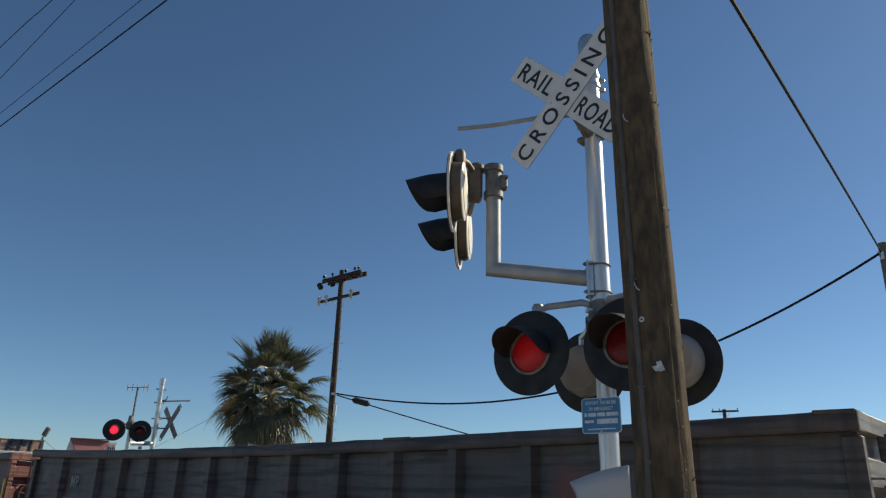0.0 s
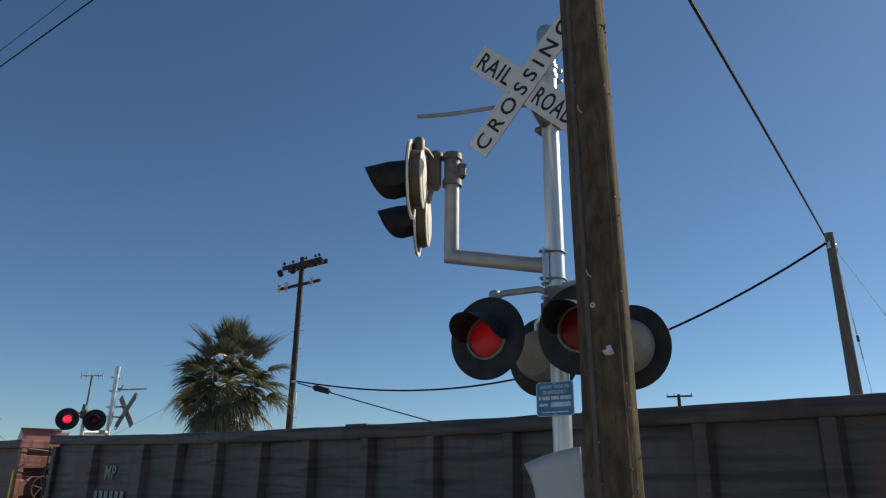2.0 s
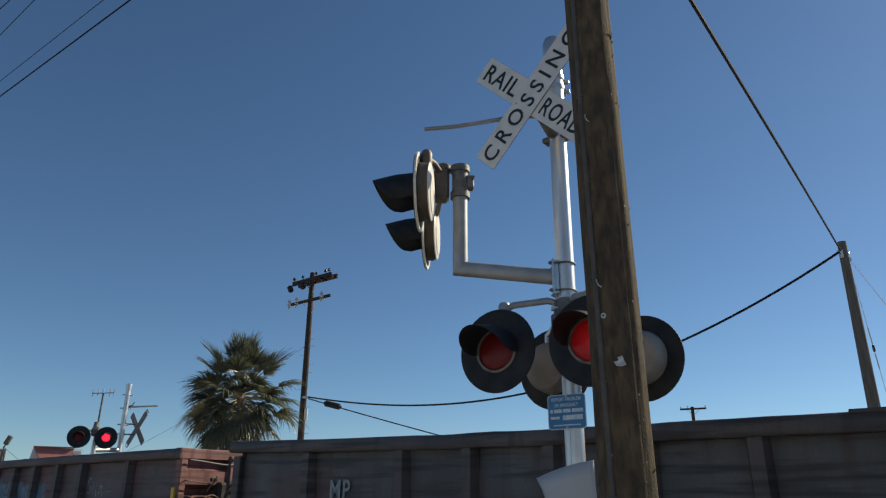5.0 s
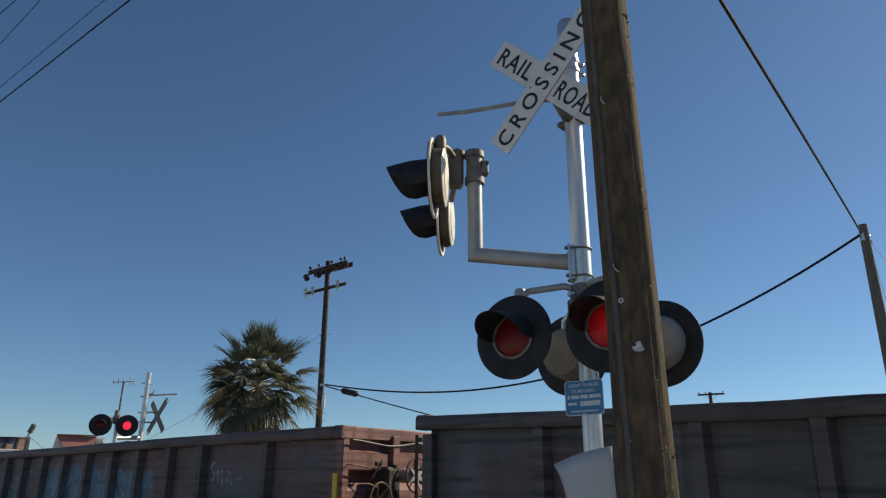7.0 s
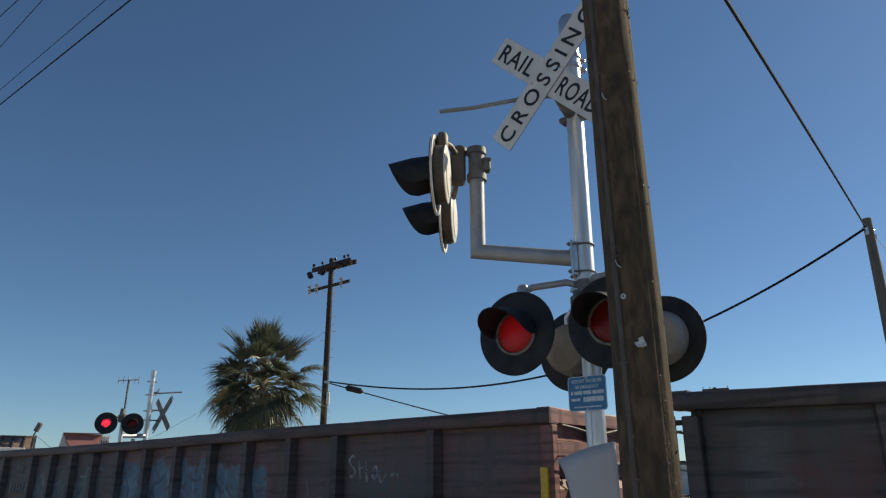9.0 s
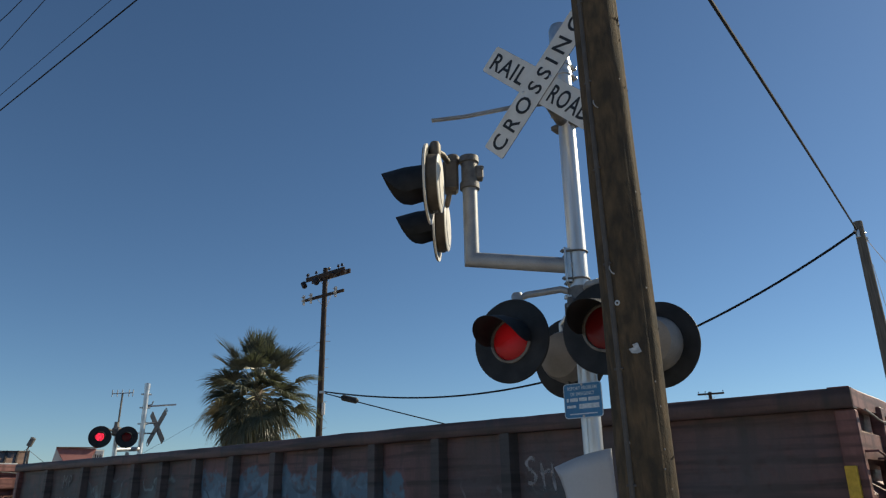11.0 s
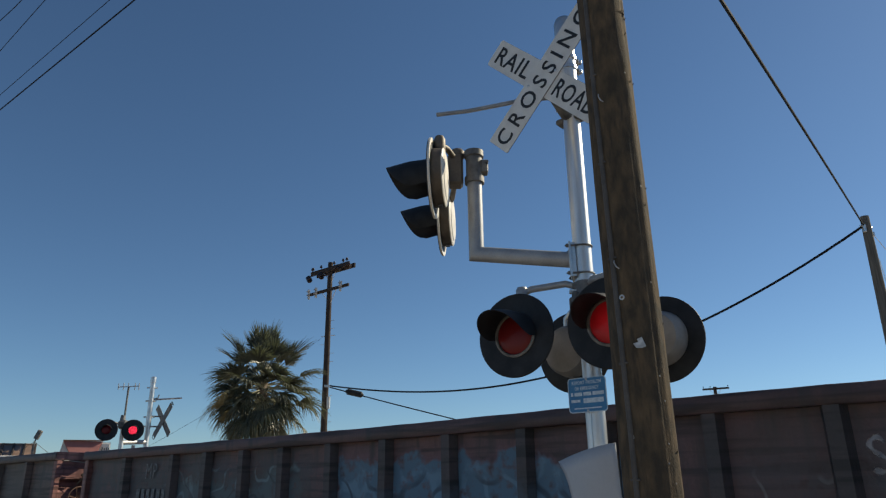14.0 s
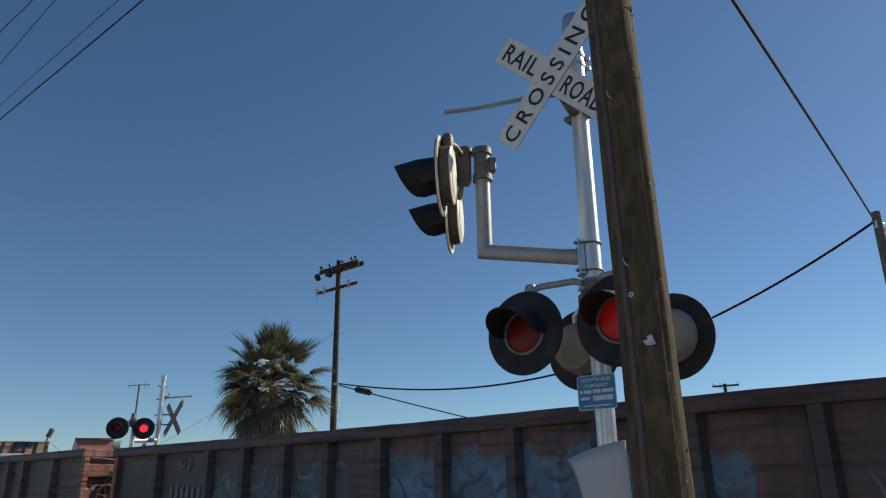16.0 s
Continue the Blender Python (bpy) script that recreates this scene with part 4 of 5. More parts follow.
# ---- palm ----
def fan_leaf(rng, base, turn, blades, radius, stem, droop, spread=100):
    """One fan frond: an arched stalk and a fan of split, folded blades whose tips hang; turn sets how it leaves the crown."""
    g, s = Geo(), Geo()
    s_pts = []
    for k in range(7):
        f = k / 6
        s_pts.append(base + turn @ Vector((stem * f, 0, 0)) - Vector((0, 0, 0.16 * droop * stem * f * f)))
    s.tube(s_pts, [0.028 - 0.0025 * k for k in range(7)], 6)
    hub = s_pts[-1]
    dish = rng.uniform(0.10, 0.30)
    for i in range(blades):
        a = radians(-spread + 2 * spread * i / (blades - 1) + rng.uniform(-3, 3))
        ln = radius * (0.50 + 0.50 * math.cos(a * 0.75)) * rng.uniform(0.84, 1.08)
        dirn = turn @ Vector((math.cos(a), math.sin(a), dish * abs(math.sin(a)))).normalized()
        up = turn @ Vector((0, 0, 1))
        sd = up.cross(dirn).normalized()
        hang = droop * rng.uniform(0.6, 1.4)
        n, pts = 5, []
        for k in range(n + 1):
            f = k / n
            w = max(0.0025, 0.034 * (0.40 + 1.3 * f if f < 0.45 else 0.985 * (1 - (f - 0.45) / 0.56)))
            tip = max(0.0, f - 0.42)
            c = hub + dirn * ln * (f - 0.35 * hang * tip * tip) - Vector((0, 0, 0.95 * hang * ln * tip ** 1.6))
            for off, lift in ((-w, 0.5 * w), (0, 0), (w, 0.5 * w)):
                pts.append(c + sd * off + up * lift)
        fs = []
        for k in range(n):
            for o in (0, 1):
                fs.append((k * 3 + o, k * 3 + o + 1, k * 3 + 4 + o, k * 3 + 3 + o))
        g.add(pts, fs)
    return g, s


def flat_mesh(g, name, mat):
    me = bpy.data.meshes.new(name)
    me.from_pydata(g.v, [], g.f)
    me.materials.append(mat)
    return me


def palm():
    x0, y0, zc = -6.30, 27.28, 5.25
    th = thing("palm_tree", "fan palm with dense dark green fronds and dry lower leaves", "palm tree", pose(x0, y0, 0))
    g = Geo()
    prof = []
    for j in range(60):
        z = 5.6 * j / 59
        prof.append((0.26 - 0.012 * z + (0.02 if j % 2 else 0.0), z))
    g.lathe(prof, 20)
    part("trunk", g, M["trunk"], th, "rough ringed brown trunk", angle=20)
    rng = random.Random(4)
    # an outer spiral of long-stalked fronds from the spears to the dry skirt, and shorter ones that fill the crown
    spiral = [(i, i / 65, 1.0) for i in range(66)] + [(i + 0.5, 0.42 + 0.56 * i / 33, 0.62) for i in range(34)]
    for i, f, reach in spiral:
        e = 84 - 138 * f ** 0.88 + rng.uniform(-11, 11)
        az = 137.508 * i + rng.uniform(-24, 24)
        turn = Matrix.Rotation(radians(az), 3, "Z") @ Matrix.Rotation(radians(-e), 3, "Y") @ Matrix.Rotation(radians(rng.uniform(-34, 34)), 3, "X")
        dry = f > 0.60 and rng.random() < 0.25
        size = rng.uniform(0.80, 1.16)
        stem = (1.05 + 0.38 * min(1.0, f * 2.0)) * (1.0 - 0.20 * f * f) * size * reach
        rad = (1.05 + 0.14 * math.sin(math.pi * f)) * size
        hang = (0.06 + 1.30 * f ** 1.3) * (1.25 if dry else 1.0)
        base = Vector((0, 0, zc + 0.45 - 0.85 * f))
        leaf, st = fan_leaf(rng, base, turn, 24 if dry else 34, rad, stem, hang, rng.uniform(64, 88))
        fr = part("frond", flat_mesh(leaf, "frond", M["leaf_dry" if dry else "leaf"]), None, th, "pale dry hanging frond" if dry else "")
        part("stalk", st, M["stem"], fr)


# ---- far buildings ----
def red_roof_building():
    th = thing("shop_building", "low white shop with a faded red mansard roof", "building", pose(-14.0, 30.33, 0, 0, 0, 24))
    part("wall", Geo().box((-0.12, 0.9, 1.55), (1.78, 2.6, 3.10), 0.02), M["wall_white"], th, "white stucco wall")
    part("parapet", Geo().slab([(-1.10, 2.60), (0.76, 2.60), (0.80, 3.42), (-0.95, 3.45)], -0.06, 0.06, pose(0, -0.66, 0, 90, 0, 0)), M["wall_white"], th, "white parapet with slanting ends")
    front = [(-0.42, -1.12, 2.62), (0.16, -1.12, 2.62), (0.50, -0.74, 3.46), (-0.95, -0.74, 3.48)]
    part("roof", Geo().add(front + [(x, y + 0.08, z - 0.03) for x, y, z in front], [(0, 1, 2, 3), (4, 5, 6, 7), (0, 1, 5, 4), (1, 2, 6, 5), (2, 3, 7, 6), (3, 0, 4, 7)]), M["roof_red"], th, "faded red mansard roof")
    part("coping", Geo().box((-0.2, -0.78, 3.49), (1.50, 0.16, 0.04), 0.01), M["roof_brown"], th)
    sg = part("sign_panel", Geo().box((0.62, -0.76, 3.10), (0.30, 0.06, 0.56), 0.01), M["wall_white"], th, "white sign panel with dark marks")
    for i, x in enumerate((0.50, 0.58, 0.67, 0.74)):
        part("mark", Geo().box((x, -0.795, 3.06), (0.035, 0.01, 0.34 - 0.06 * (i % 2)), 0.002), M["dark_glass"], sg)


def ribbed_roof_building():
    th = thing("metal_shed", "low shed with a brown ribbed metal roof", "building", pose(-18.4, 29.35, 0, 0, 0, 28))
    part("wall", Geo().box((0, 1.5, 1.48), (4.6, 3.0, 2.96), 0.02), M["wall_grey"], th, "pale grey clad wall")
    part("roof", Geo().add([(-2.5, -0.15, 2.92), (2.45, -0.15, 2.92), (2.40, 1.5, 3.46), (-2.5, 1.5, 3.46), (2.45, 3.2, 2.92), (-2.5, 3.2, 2.92)], [(0, 1, 2, 3), (3, 2, 4, 5), (0, 3, 5), (1, 4, 2), (0, 5, 4, 1)]), M["roof_brown"], th, "brown ribbed metal roof")
    for i in range(13):
        x = -2.4 + 0.4 * i
        part("roof_rib", Geo().tube([(x, -0.17, 2.95), (x, 1.5, 3.49)], 0.045, 6), M["pole_dark"], th)
    part("ridge", Geo().tube([(-2.5, 1.5, 3.47), (2.42, 1.5, 3.47)], 0.05, 8), M["roof_brown"], th)
    part("cooler", Geo().box((1.35, -0.42, 2.72), (1.5, 0.7, 0.42), 0.02), M["pale_box"], th, "pale rooftop cooler unit")
    part("frame", Geo().box((1.35, -0.45, 1.25), (1.4, 0.6, 2.5), 0.02), M["wall_grey"], th)


def floodlight():
    th = thing("floodlight", "floodlight on a thin tilted post", "floodlight", pose(-11.85, 22.05, 0))
    part("post", Geo().tube([(0, 0, 0), (0.02, 0, 3.05)], 0.022, 8), M["cast"], th)
    part("head", Geo().box((0, 0, 0), (0.13, 0.12, 0.28), 0.02, Matrix.Translation((0.10, 0, 3.22)) @ pose(0, 0, 0, 0, 24, 0)), M["cast"], th, "dark rectangular lamp head")
    part("bracket", Geo().tube([(0.02, 0, 3.0), (0.07, 0, 3.14)], 0.018, 6), M["cast"], th)
    part("stay_wire", Geo().tube([(0.02, 0, 3.02), (0.65, 0.2, 2.5)], 0.007, 5).tube([(0.02, 0, 3.02), (-0.45, 0.1, 2.75)], 0.006, 5), M["cast"], th)
    part("cable", Geo().tube(sag_line((0.65, 0.2, 2.5), (2.6, 1.2, 2.2), 0.1, 8), 0.006, 5), M["black_rubber"], th)


def far_background():
    th = thing("far_building", "distant low pale flat-roofed building", "building", pose(46.0, 86.0, 0, 0, 0, -28))
    part("wall", Geo().box((0, 0, 1.55), (34, 10, 3.1), 0.05), M["wall_grey"], th)
    part("parapet", Geo().box((0, -5.05, 3.2), (34.2, 0.2, 0.25), 0.03), M["pale_box"], th)
    for i, x in enumerate((-14, -12.6, -9, -4, 3, 9)):
        part("roof_unit", Geo().box((x, -3, 3.45), (1.2, 1.0, 0.7), 0.05), M["cast"], th)
    for x in (-11.2, -10.5):
        part("aerial", Geo().tube([(x, -4, 3.1), (x, -4, 5.3)], 0.06, 6), M["cast"], th)


# ---- train ----
PAINT = {}


def side_dent(x, s, z):
    """How far the side sheet is pushed out at a place."""
    return 0.022 * noise.noise(Vector((x * 0.9, s * 3, z * 4.5))) + 0.010 * math.sin(z * 21 + math.sin(x * 3)) * max(0, noise.noise(Vector((x * 0.7, 9, s))))


def gondola(name, label, paints, hump, with_brake, stencil, extra, ink="stencil_faded", length=CAR_L):
    """Mill gondola centred on its own origin at ground level; local x along the train, local +y towards the road user."""
    side_m, chord_m, end_m, stake_m = paints
    th = thing(name, label, "freight car", group="freight cars of the train")
    hl, hw, top, floor = length / 2, CAR_W / 2, 2.42, 1.20
    rng = random.Random(len(label))
    shift = (CAR_L - length) / 2
    recess = 0.0 if with_brake else 0.075             # how far the far end stands back under its rail
    for s in (1, -1):
        # side sheet with shallow horizontal dents
        g = Geo()
        nx, nz = 120, 14
        vs = []
        for i in range(nx + 1):
            x = -hl + 0.06 + (length - 0.12 - recess) * i / nx
            for j in range(nz + 1):
                z = 1.12 + 1.20 * j / nz
                vs.append((x, s * (hw - 0.13 + side_dent(x, s, z)), z))
        w = nz + 1
        g.add(vs, [(i * w + j, i * w + j + 1, (i + 1) * w + j + 1, (i + 1) * w + j) for i in range(nx) for j in range(nz)])
        g.add([(x, s * (hw - 0.17), z) for x, z in ((-hl + 0.06, 1.12), (hl - 0.06 - recess, 1.12), (hl - 0.06 - recess, 2.32), (-hl + 0.06, 2.32))], [(0, 1, 2, 3)])
        part("side_sheet", g, side_m, th, "grimy dented steel side", angle=50)
        # top chord, bent by years of loading
        c = Geo()
        n = 60
        vs = []
        for i in range(n + 1):
            x = -hl + length * i / n
            dz = hump(x) + 0.010 * noise.noise(Vector((x * 1.7, s, 2))) + 0.006 * noise.noise(Vector((x * 6, s, 5)))
            dy = 0.015 * noise.noise(Vector((x * 0.8, s * 2, 7)))
            for y, z in ((hw, top - 0.165), (hw + 0.012, top - 0.15), (hw + 0.012, top - 0.02), (hw - 0.01, top), (hw - 0.15, top), (hw - 0.165, top - 0.02), (hw - 0.165, top - 0.165)):
                vs.append((x, s * (y + dy), z + dz))
        c.add(vs, [(i * 7 + q, i * 7 + (q + 1) % 7, (i + 1) * 7 + (q + 1) % 7, (i + 1) * 7 + q) for i in range(n) for q in range(7)] + [tuple(range(7)), tuple(range(n * 7, n * 7 + 7))])
        part("top_chord", c, chord_m, th, "bent heavy top rail", angle=50)
        if not with_brake:
            for x, wide in ((0.04, 0.37), (-hl + 0.17, 0.32), (-3.4, 0.5)):
                part("chord_patch", Geo().box((x, s * (hw - 0.07), top + hump(x) - (0.002 if x > -3 else 0.011)), (wide, 0.19, 0.04), 0.008), chord_m, th, "riveted repair plate on the rail")
        part("side_sill", Geo().box((0, s * (hw - 0.06), 1.10), (length - 0.1, 0.12, 0.24), 0.015), chord_m, th)
        for q in [-7.0] + [1.05 * k for k in range(-5, 6)] + [6.95]:
            x = q - shift + rng.uniform(-0.03, 0.03)
            lean = rng.uniform(-0.012, 0.012)
            y0, y1 = s * (hw - 0.125), s * (hw - 0.008)
            stake = Geo()
            zt, zb = 2.27, 1.08
            for_z = []
            for z, ex in ((zb, 0.02), (1.5, 0.005), (zt, 0.0)):
                o = lean * (z - zb)
                for_z += [(x - 0.105 + o, y0, z), (x - 0.062 + o, y1, z), (x + 0.062 + o, y1, z), (x + 0.105 + o, y0, z)]
            stake.add(for_z, [(i * 4 + q2, i * 4 + q2 + 1, i * 4 + 5 + q2, i * 4 + 4 + q2) for i in (0, 1) for q2 in range(3)] + [(0, 1, 2, 3), (8, 9, 10, 11), (0, 3, 7, 4), (4, 7, 11, 8)])
            part("stake", stake, stake_m, th, angle=20)
    part("floor", Geo().box((0, 0, floor - 0.05), (length - 0.2, CAR_W - 0.36, 0.10), 0.01), M["iron"], th)
    part("centre_sill", Geo().box((0, 0, 0.95), (length - 0.3, 0.55, 0.34), 0.02), M["iron"], th)
    for e in (-1, 1):
        back = recess if e > 0 else 0.0
        # corrugated end with posts and a cap rail
        g = Geo()
        prof = [(1.05, 0.05), (1.22, 0.05), (1.31, 0.16), (1.60, 0.16), (1.70, 0.05), (1.80, 0.05), (1.87, 0.16), (2.08, 0.16), (2.13, 0.05), (2.34, 0.05)]
        vs = [(e * (hl - 0.16 + d - back), y, z) for y in (-hw + 0.12, hw - 0.12) for z, d in prof]
        n = len(prof)
        g.add(vs, [(i, i + 1, n + i + 1, n + i) for i in range(n - 1)])
        g.add([(e * (hl - 0.17 - back), y, z) for y in (-hw + 0.12, hw - 0.12) for z in (1.05, 2.34)], [(0, 1, 3, 2)])
        part("end_sheet", g, end_m, th, "corrugated steel car end", angle=20)
        cap = Geo()
        m_ = 14
        vs = []
        for i in range(m_ + 1):
            y = -hw + 0.01 + (CAR_W - 0.02) * i / m_
            dz = hump(e * hl) + 0.012 * noise.noise(Vector((y * 1.5, e, 11)))
            for d, z in ((0.003, -0.155), (0.003, -0.012), (-0.012, 0.004), (-0.17, 0.004), (-0.17, -0.155)):
                vs.append((e * (hl + d), y, top + z + dz))
        cap.add(vs, [(i * 5 + q, i * 5 + (q + 1) % 5, (i + 1) * 5 + (q + 1) % 5, (i + 1) * 5 + q) for i in range(m_) for q in range(5)] + [tuple(range(5)), tuple(range(m_ * 5, m_ * 5 + 5))])
        part("end_rail", cap, end_m, th, "heavy bent end rail", angle=40)
        for y in (-hw + 0.09, hw - 0.09):
            part("corner_post", Geo().box((e * (hl - 0.08 - back), y, 1.66), (0.16, 0.12, 1.20), 0.012), end_m if with_brake else chord_m, th)
        for y in (-0.50, 0.50):
            part("end_post", Geo().box((e * (hl - 0.01 - back), y, 1.70), (0.10, 0.15, 1.28), 0.012), end_m, th)
        part("end_sill", Geo().box((e * (hl - 0.06), 0, 1.02), (0.22, CAR_W - 0.1, 0.28), 0.02), end_m, th)
        cp = Geo().box((e * (hl + 0.22), 0, 0.93), (0.70, 0.16, 0.18), 0.03).box((e * (hl + 0.58), 0.03 * e, 0.93), (0.26, 0.26, 0.26), 0.06)
        part("coupler", cp, M["iron"], th)
        part("air_hose", Geo().tube([(e * (hl + 0.1), 0.3, 0.9), (e * (hl + 0.35), 0.3, 0.62), (e * (hl + 0.62), 0.2, 0.6)], 0.025, 8), M["black_rubber"], th)
        # end ladder on one corner, grab irons on the other
        ly = hw - (0.22 if back else 0.30) if e > 0 else -hw + 0.30
        for z in (1.25, 1.55, 1.85, 2.12):
            part("grab_iron", Geo().tube([(e * (hl - back), ly - 0.2, z), (e * (hl + 0.09 - back), ly - 0.2, z), (e * (hl + 0.09 - back), ly + 0.2, z), (e * (hl - back), ly + 0.2, z)], 0.010, 8), end_m, th)
        for y in (ly - 0.2, ly + 0.2):
            part("ladder_stile", Geo().box((e * (hl + 0.075 - back), y, 1.68), (0.05, 0.012, 1.16), 0.003), M["iron"], th)
            part("ladder_foot", Geo().box((e * (hl + 0.04 - back), y, 2.20), (0.10, 0.014, 0.05), 0.003), M["iron"], th)
        for y in (hw - 0.34,) if e < 0 else ():
            part("grab_iron", Geo().tube([(e * hl, y - 0.25, 1.88), (e * (hl + 0.09), y - 0.25, 1.88), (e * (hl + 0.09), y + 0.22, 1.93), (e * hl, y + 0.22, 1.93)], 0.010, 8), end_m, th)
    if with_brake:
        e = -1
        # air line sagging under the end rail
        line = [(e * (hl + 0.05), hw - 0.16 - (CAR_W - 0.4) * i / 16, 2.255 - 0.05 * abs(math.sin(math.pi * i / 8)) + 0.01 * math.sin(i)) for i in range(17)]
        part("air_line", Geo().tube(line, 0.010, 8), M["lamp_back"], th, "pale sagging air line")
        for y, z, r, tilt, mm in ((0.34, 1.80, 0.235, 0, "wheel"), (1.06, 1.47, 0.235, 8, "wheel")):
            m = pose(e * (hl + 0.30), y, z, 0, 90 * e, 0) @ pose(0, 0, 0, tilt, 0, 0)
            g = Geo()
            ring = [(r * math.cos(2 * math.pi * i / 36), r * math.sin(2 * math.pi * i / 36), 0) for i in range(37)]
            g.tube(ring, 0.014, 8, False, m)
            for i in range(6):
                a = 2 * math.pi * i / 6 + 0.3
                g.tube([(0, 0, -0.05), (r * 0.5 * math.cos(a), r * 0.5 * math.sin(a), -0.03), (r * math.cos(a), r * math.sin(a), 0)], 0.011, 6, True, m)
            bw = part("brake_wheel", g, M[mm], th, "spoked brown hand brake wheel")
            star = []
            for i in range(12):
                a = 2 * math.pi * i / 12
                rr = 0.20 if i % 2 == 0 else 0.065
                star.append((rr * math.cos(a), rr * math.sin(a)))
            if y < 0.5:
                part("brake_housing", Geo().slab(star, -0.03, 0.006, m).lathe([(0.001, 0.02), (0.04, -0.015), (0.06, -0.05), (0.10, -0.24), (0.001, -0.25)], 16, m), M["grey_cast"], bw, "pale grey star-shaped brake gear housing")
        gear = Geo().box((e * (hl + 0.12), 0.74, 1.60), (0.20, 0.26, 0.62), 0.07).tube([(e * (hl + 0.14), 0.66, 1.45), (e * (hl + 0.14), 0.66, 1.94)], [0.10, 0.07], 10)
        part("brake_gear", gear, M["iron"], th, "dark greasy brake gear box")
        part("chain_rod", Geo().tube([(e * (hl + 0.10), 1.05, 1.76), (e * (hl + 0.14), 0.90, 1.95), (e * (hl + 0.10), 0.86, 2.00)], 0.014, 6).box((e * (hl + 0.10), 0.92, 1.95), (0.05, 0.12, 0.06), 0.01), M["iron"], th)
    # trucks, axles and wheels
    axles = []
    for cx in (-hl + 2.25, hl - 2.25):
        tr = part("truck", Geo().box((0, 0.98, 0.72), (2.1, 0.14, 0.22), 0.05).box((0, -0.98, 0.72), (2.1, 0.14, 0.22), 0.05).box((0, 0, 0.70), (0.40, 2.1, 0.26), 0.04).box((0, 0.98, 0.52), (0.8, 0.12, 0.2), 0.04).box((0, -0.98, 0.52), (0.8, 0.12, 0.2), 0.04), M["iron"], th, "dark grimy steel truck", pose(cx, 0, 0))
        for ax in (-0.86, 0.86):
            g = Geo().tube([(0, -1.05, 0), (0, 1.05, 0)], 0.075, 12)
            for s in (-1, 1):
                g.lathe([(0.10, 0.0), (0.36, 0.02), (0.44, 0.0), (0.45, 0.02), (0.42, 0.05), (0.415, 0.13), (0.36, 0.13), (0.34, 0.08), (0.12, 0.10), (0.10, 0.13)], 28, pose(0, s * 0.72, 0, -90 * s, 0, 0))
            w = part("wheelset", g, M["iron"], tr, "steel wheels on an axle", pose(ax, 0, 0.705))
            axles.append((w, ax))
    # stencilled reporting mark, side towards the road; number kept as bars
    sx, sz, size = stencil
    sx -= shift
    marks = [("stencil", lettering("MP", size * 1.5, size, M[ink], 0.001, 1.1, 0.010 if ink == "stencil" else 0.0), "worn white stencilled letters", 0.0)]
    for i in range(6):
        x = -0.46 + 0.18 * i
        marks.append(("number_bar", Geo().slab([(x, -0.11), (x + 0.115, -0.11), (x + 0.115, 0.11), (x, 0.11)], 0, 0.002).mesh("number_bar", M[ink]), "worn pale bar", -0.42))
    for kind, me, words, dz in marks:
        part(kind, me, None, th, words, Matrix.Translation((sx, hw - 0.100, sz + dz)) @ pose(0, 0, 0, 90, 0, 180))
    extra(th, hl, hw)
    return th, axles


def flat_hump(x):
    return 0.050 / (1 + math.exp((x + 1.5) * 0.8)) - 0.036


def sagged(x):
    """Ends stand higher than the middle."""
    return -0.05 + (0.118 * (x / 8.7) ** 2.5 if x > 0 else 0.09 * (-x / 8.7) ** 1.9 - 0.005 * x / 8.7)


def no_extra(th, hl, hw):
    pass


def stroke(points, th, hl, hw, r=0.016):
    """A sprayed line: a smooth ribbon laid on the dented side, full in the middle and thin at its edges."""
    ctrl = [Vector((x, z)) for x, z in points]
    line = []
    for i in range(len(ctrl) - 1):
        p0, p1, p2, p3 = ctrl[max(i - 1, 0)], ctrl[i], ctrl[i + 1], ctrl[min(i + 2, len(ctrl) - 1)]
        for k in range(6):
            f = k / 6
            line.append(0.5 * (2 * p1 + (p2 - p0) * f + (2 * p0 - 5 * p1 + 4 * p2 - p3) * f * f + (3 * p1 - p0 - 3 * p2 + p3) * f ** 3))
    line.append(ctrl[-1])
    vs, cover = [], []
    for i, p in enumerate(line):
        d = (line[min(i + 1, len(line) - 1)] - line[max(i - 1, 0)]).normalized()
        n = Vector((-d.y, d.x))
        end = min(1.0, 0.3 + 0.35 * min(i, len(line) - 1 - i))
        w = r * (1.0 + 0.35 * math.sin(i * 0.9 + points[0][0] * 7))
        for f in (-1.0, -0.4, 0.4, 1.0):
            q = p + n * w * f
            x = -hl + q.x
            vs.append((x, hw - 0.124 + side_dent(x, 1, q.y), q.y))
            cover.append((0.75 if abs(f) < 0.5 else 0.0) * end)
    me = bpy.data.meshes.new("sprayed_stroke")
    me.from_pydata(vs, [], [(i * 4 + k, i * 4 + k + 1, i * 4 + 5 + k, i * 4 + 4 + k) for i in range(len(line) - 1) for k in range(3)])
    me.attributes.new("cover", "FLOAT", "POINT").data.foreach_set("value", cover)
    me.materials.append(M["scrawl"])
    return part("sprayed_stroke", me, None, th, "white sprayed scrawl")


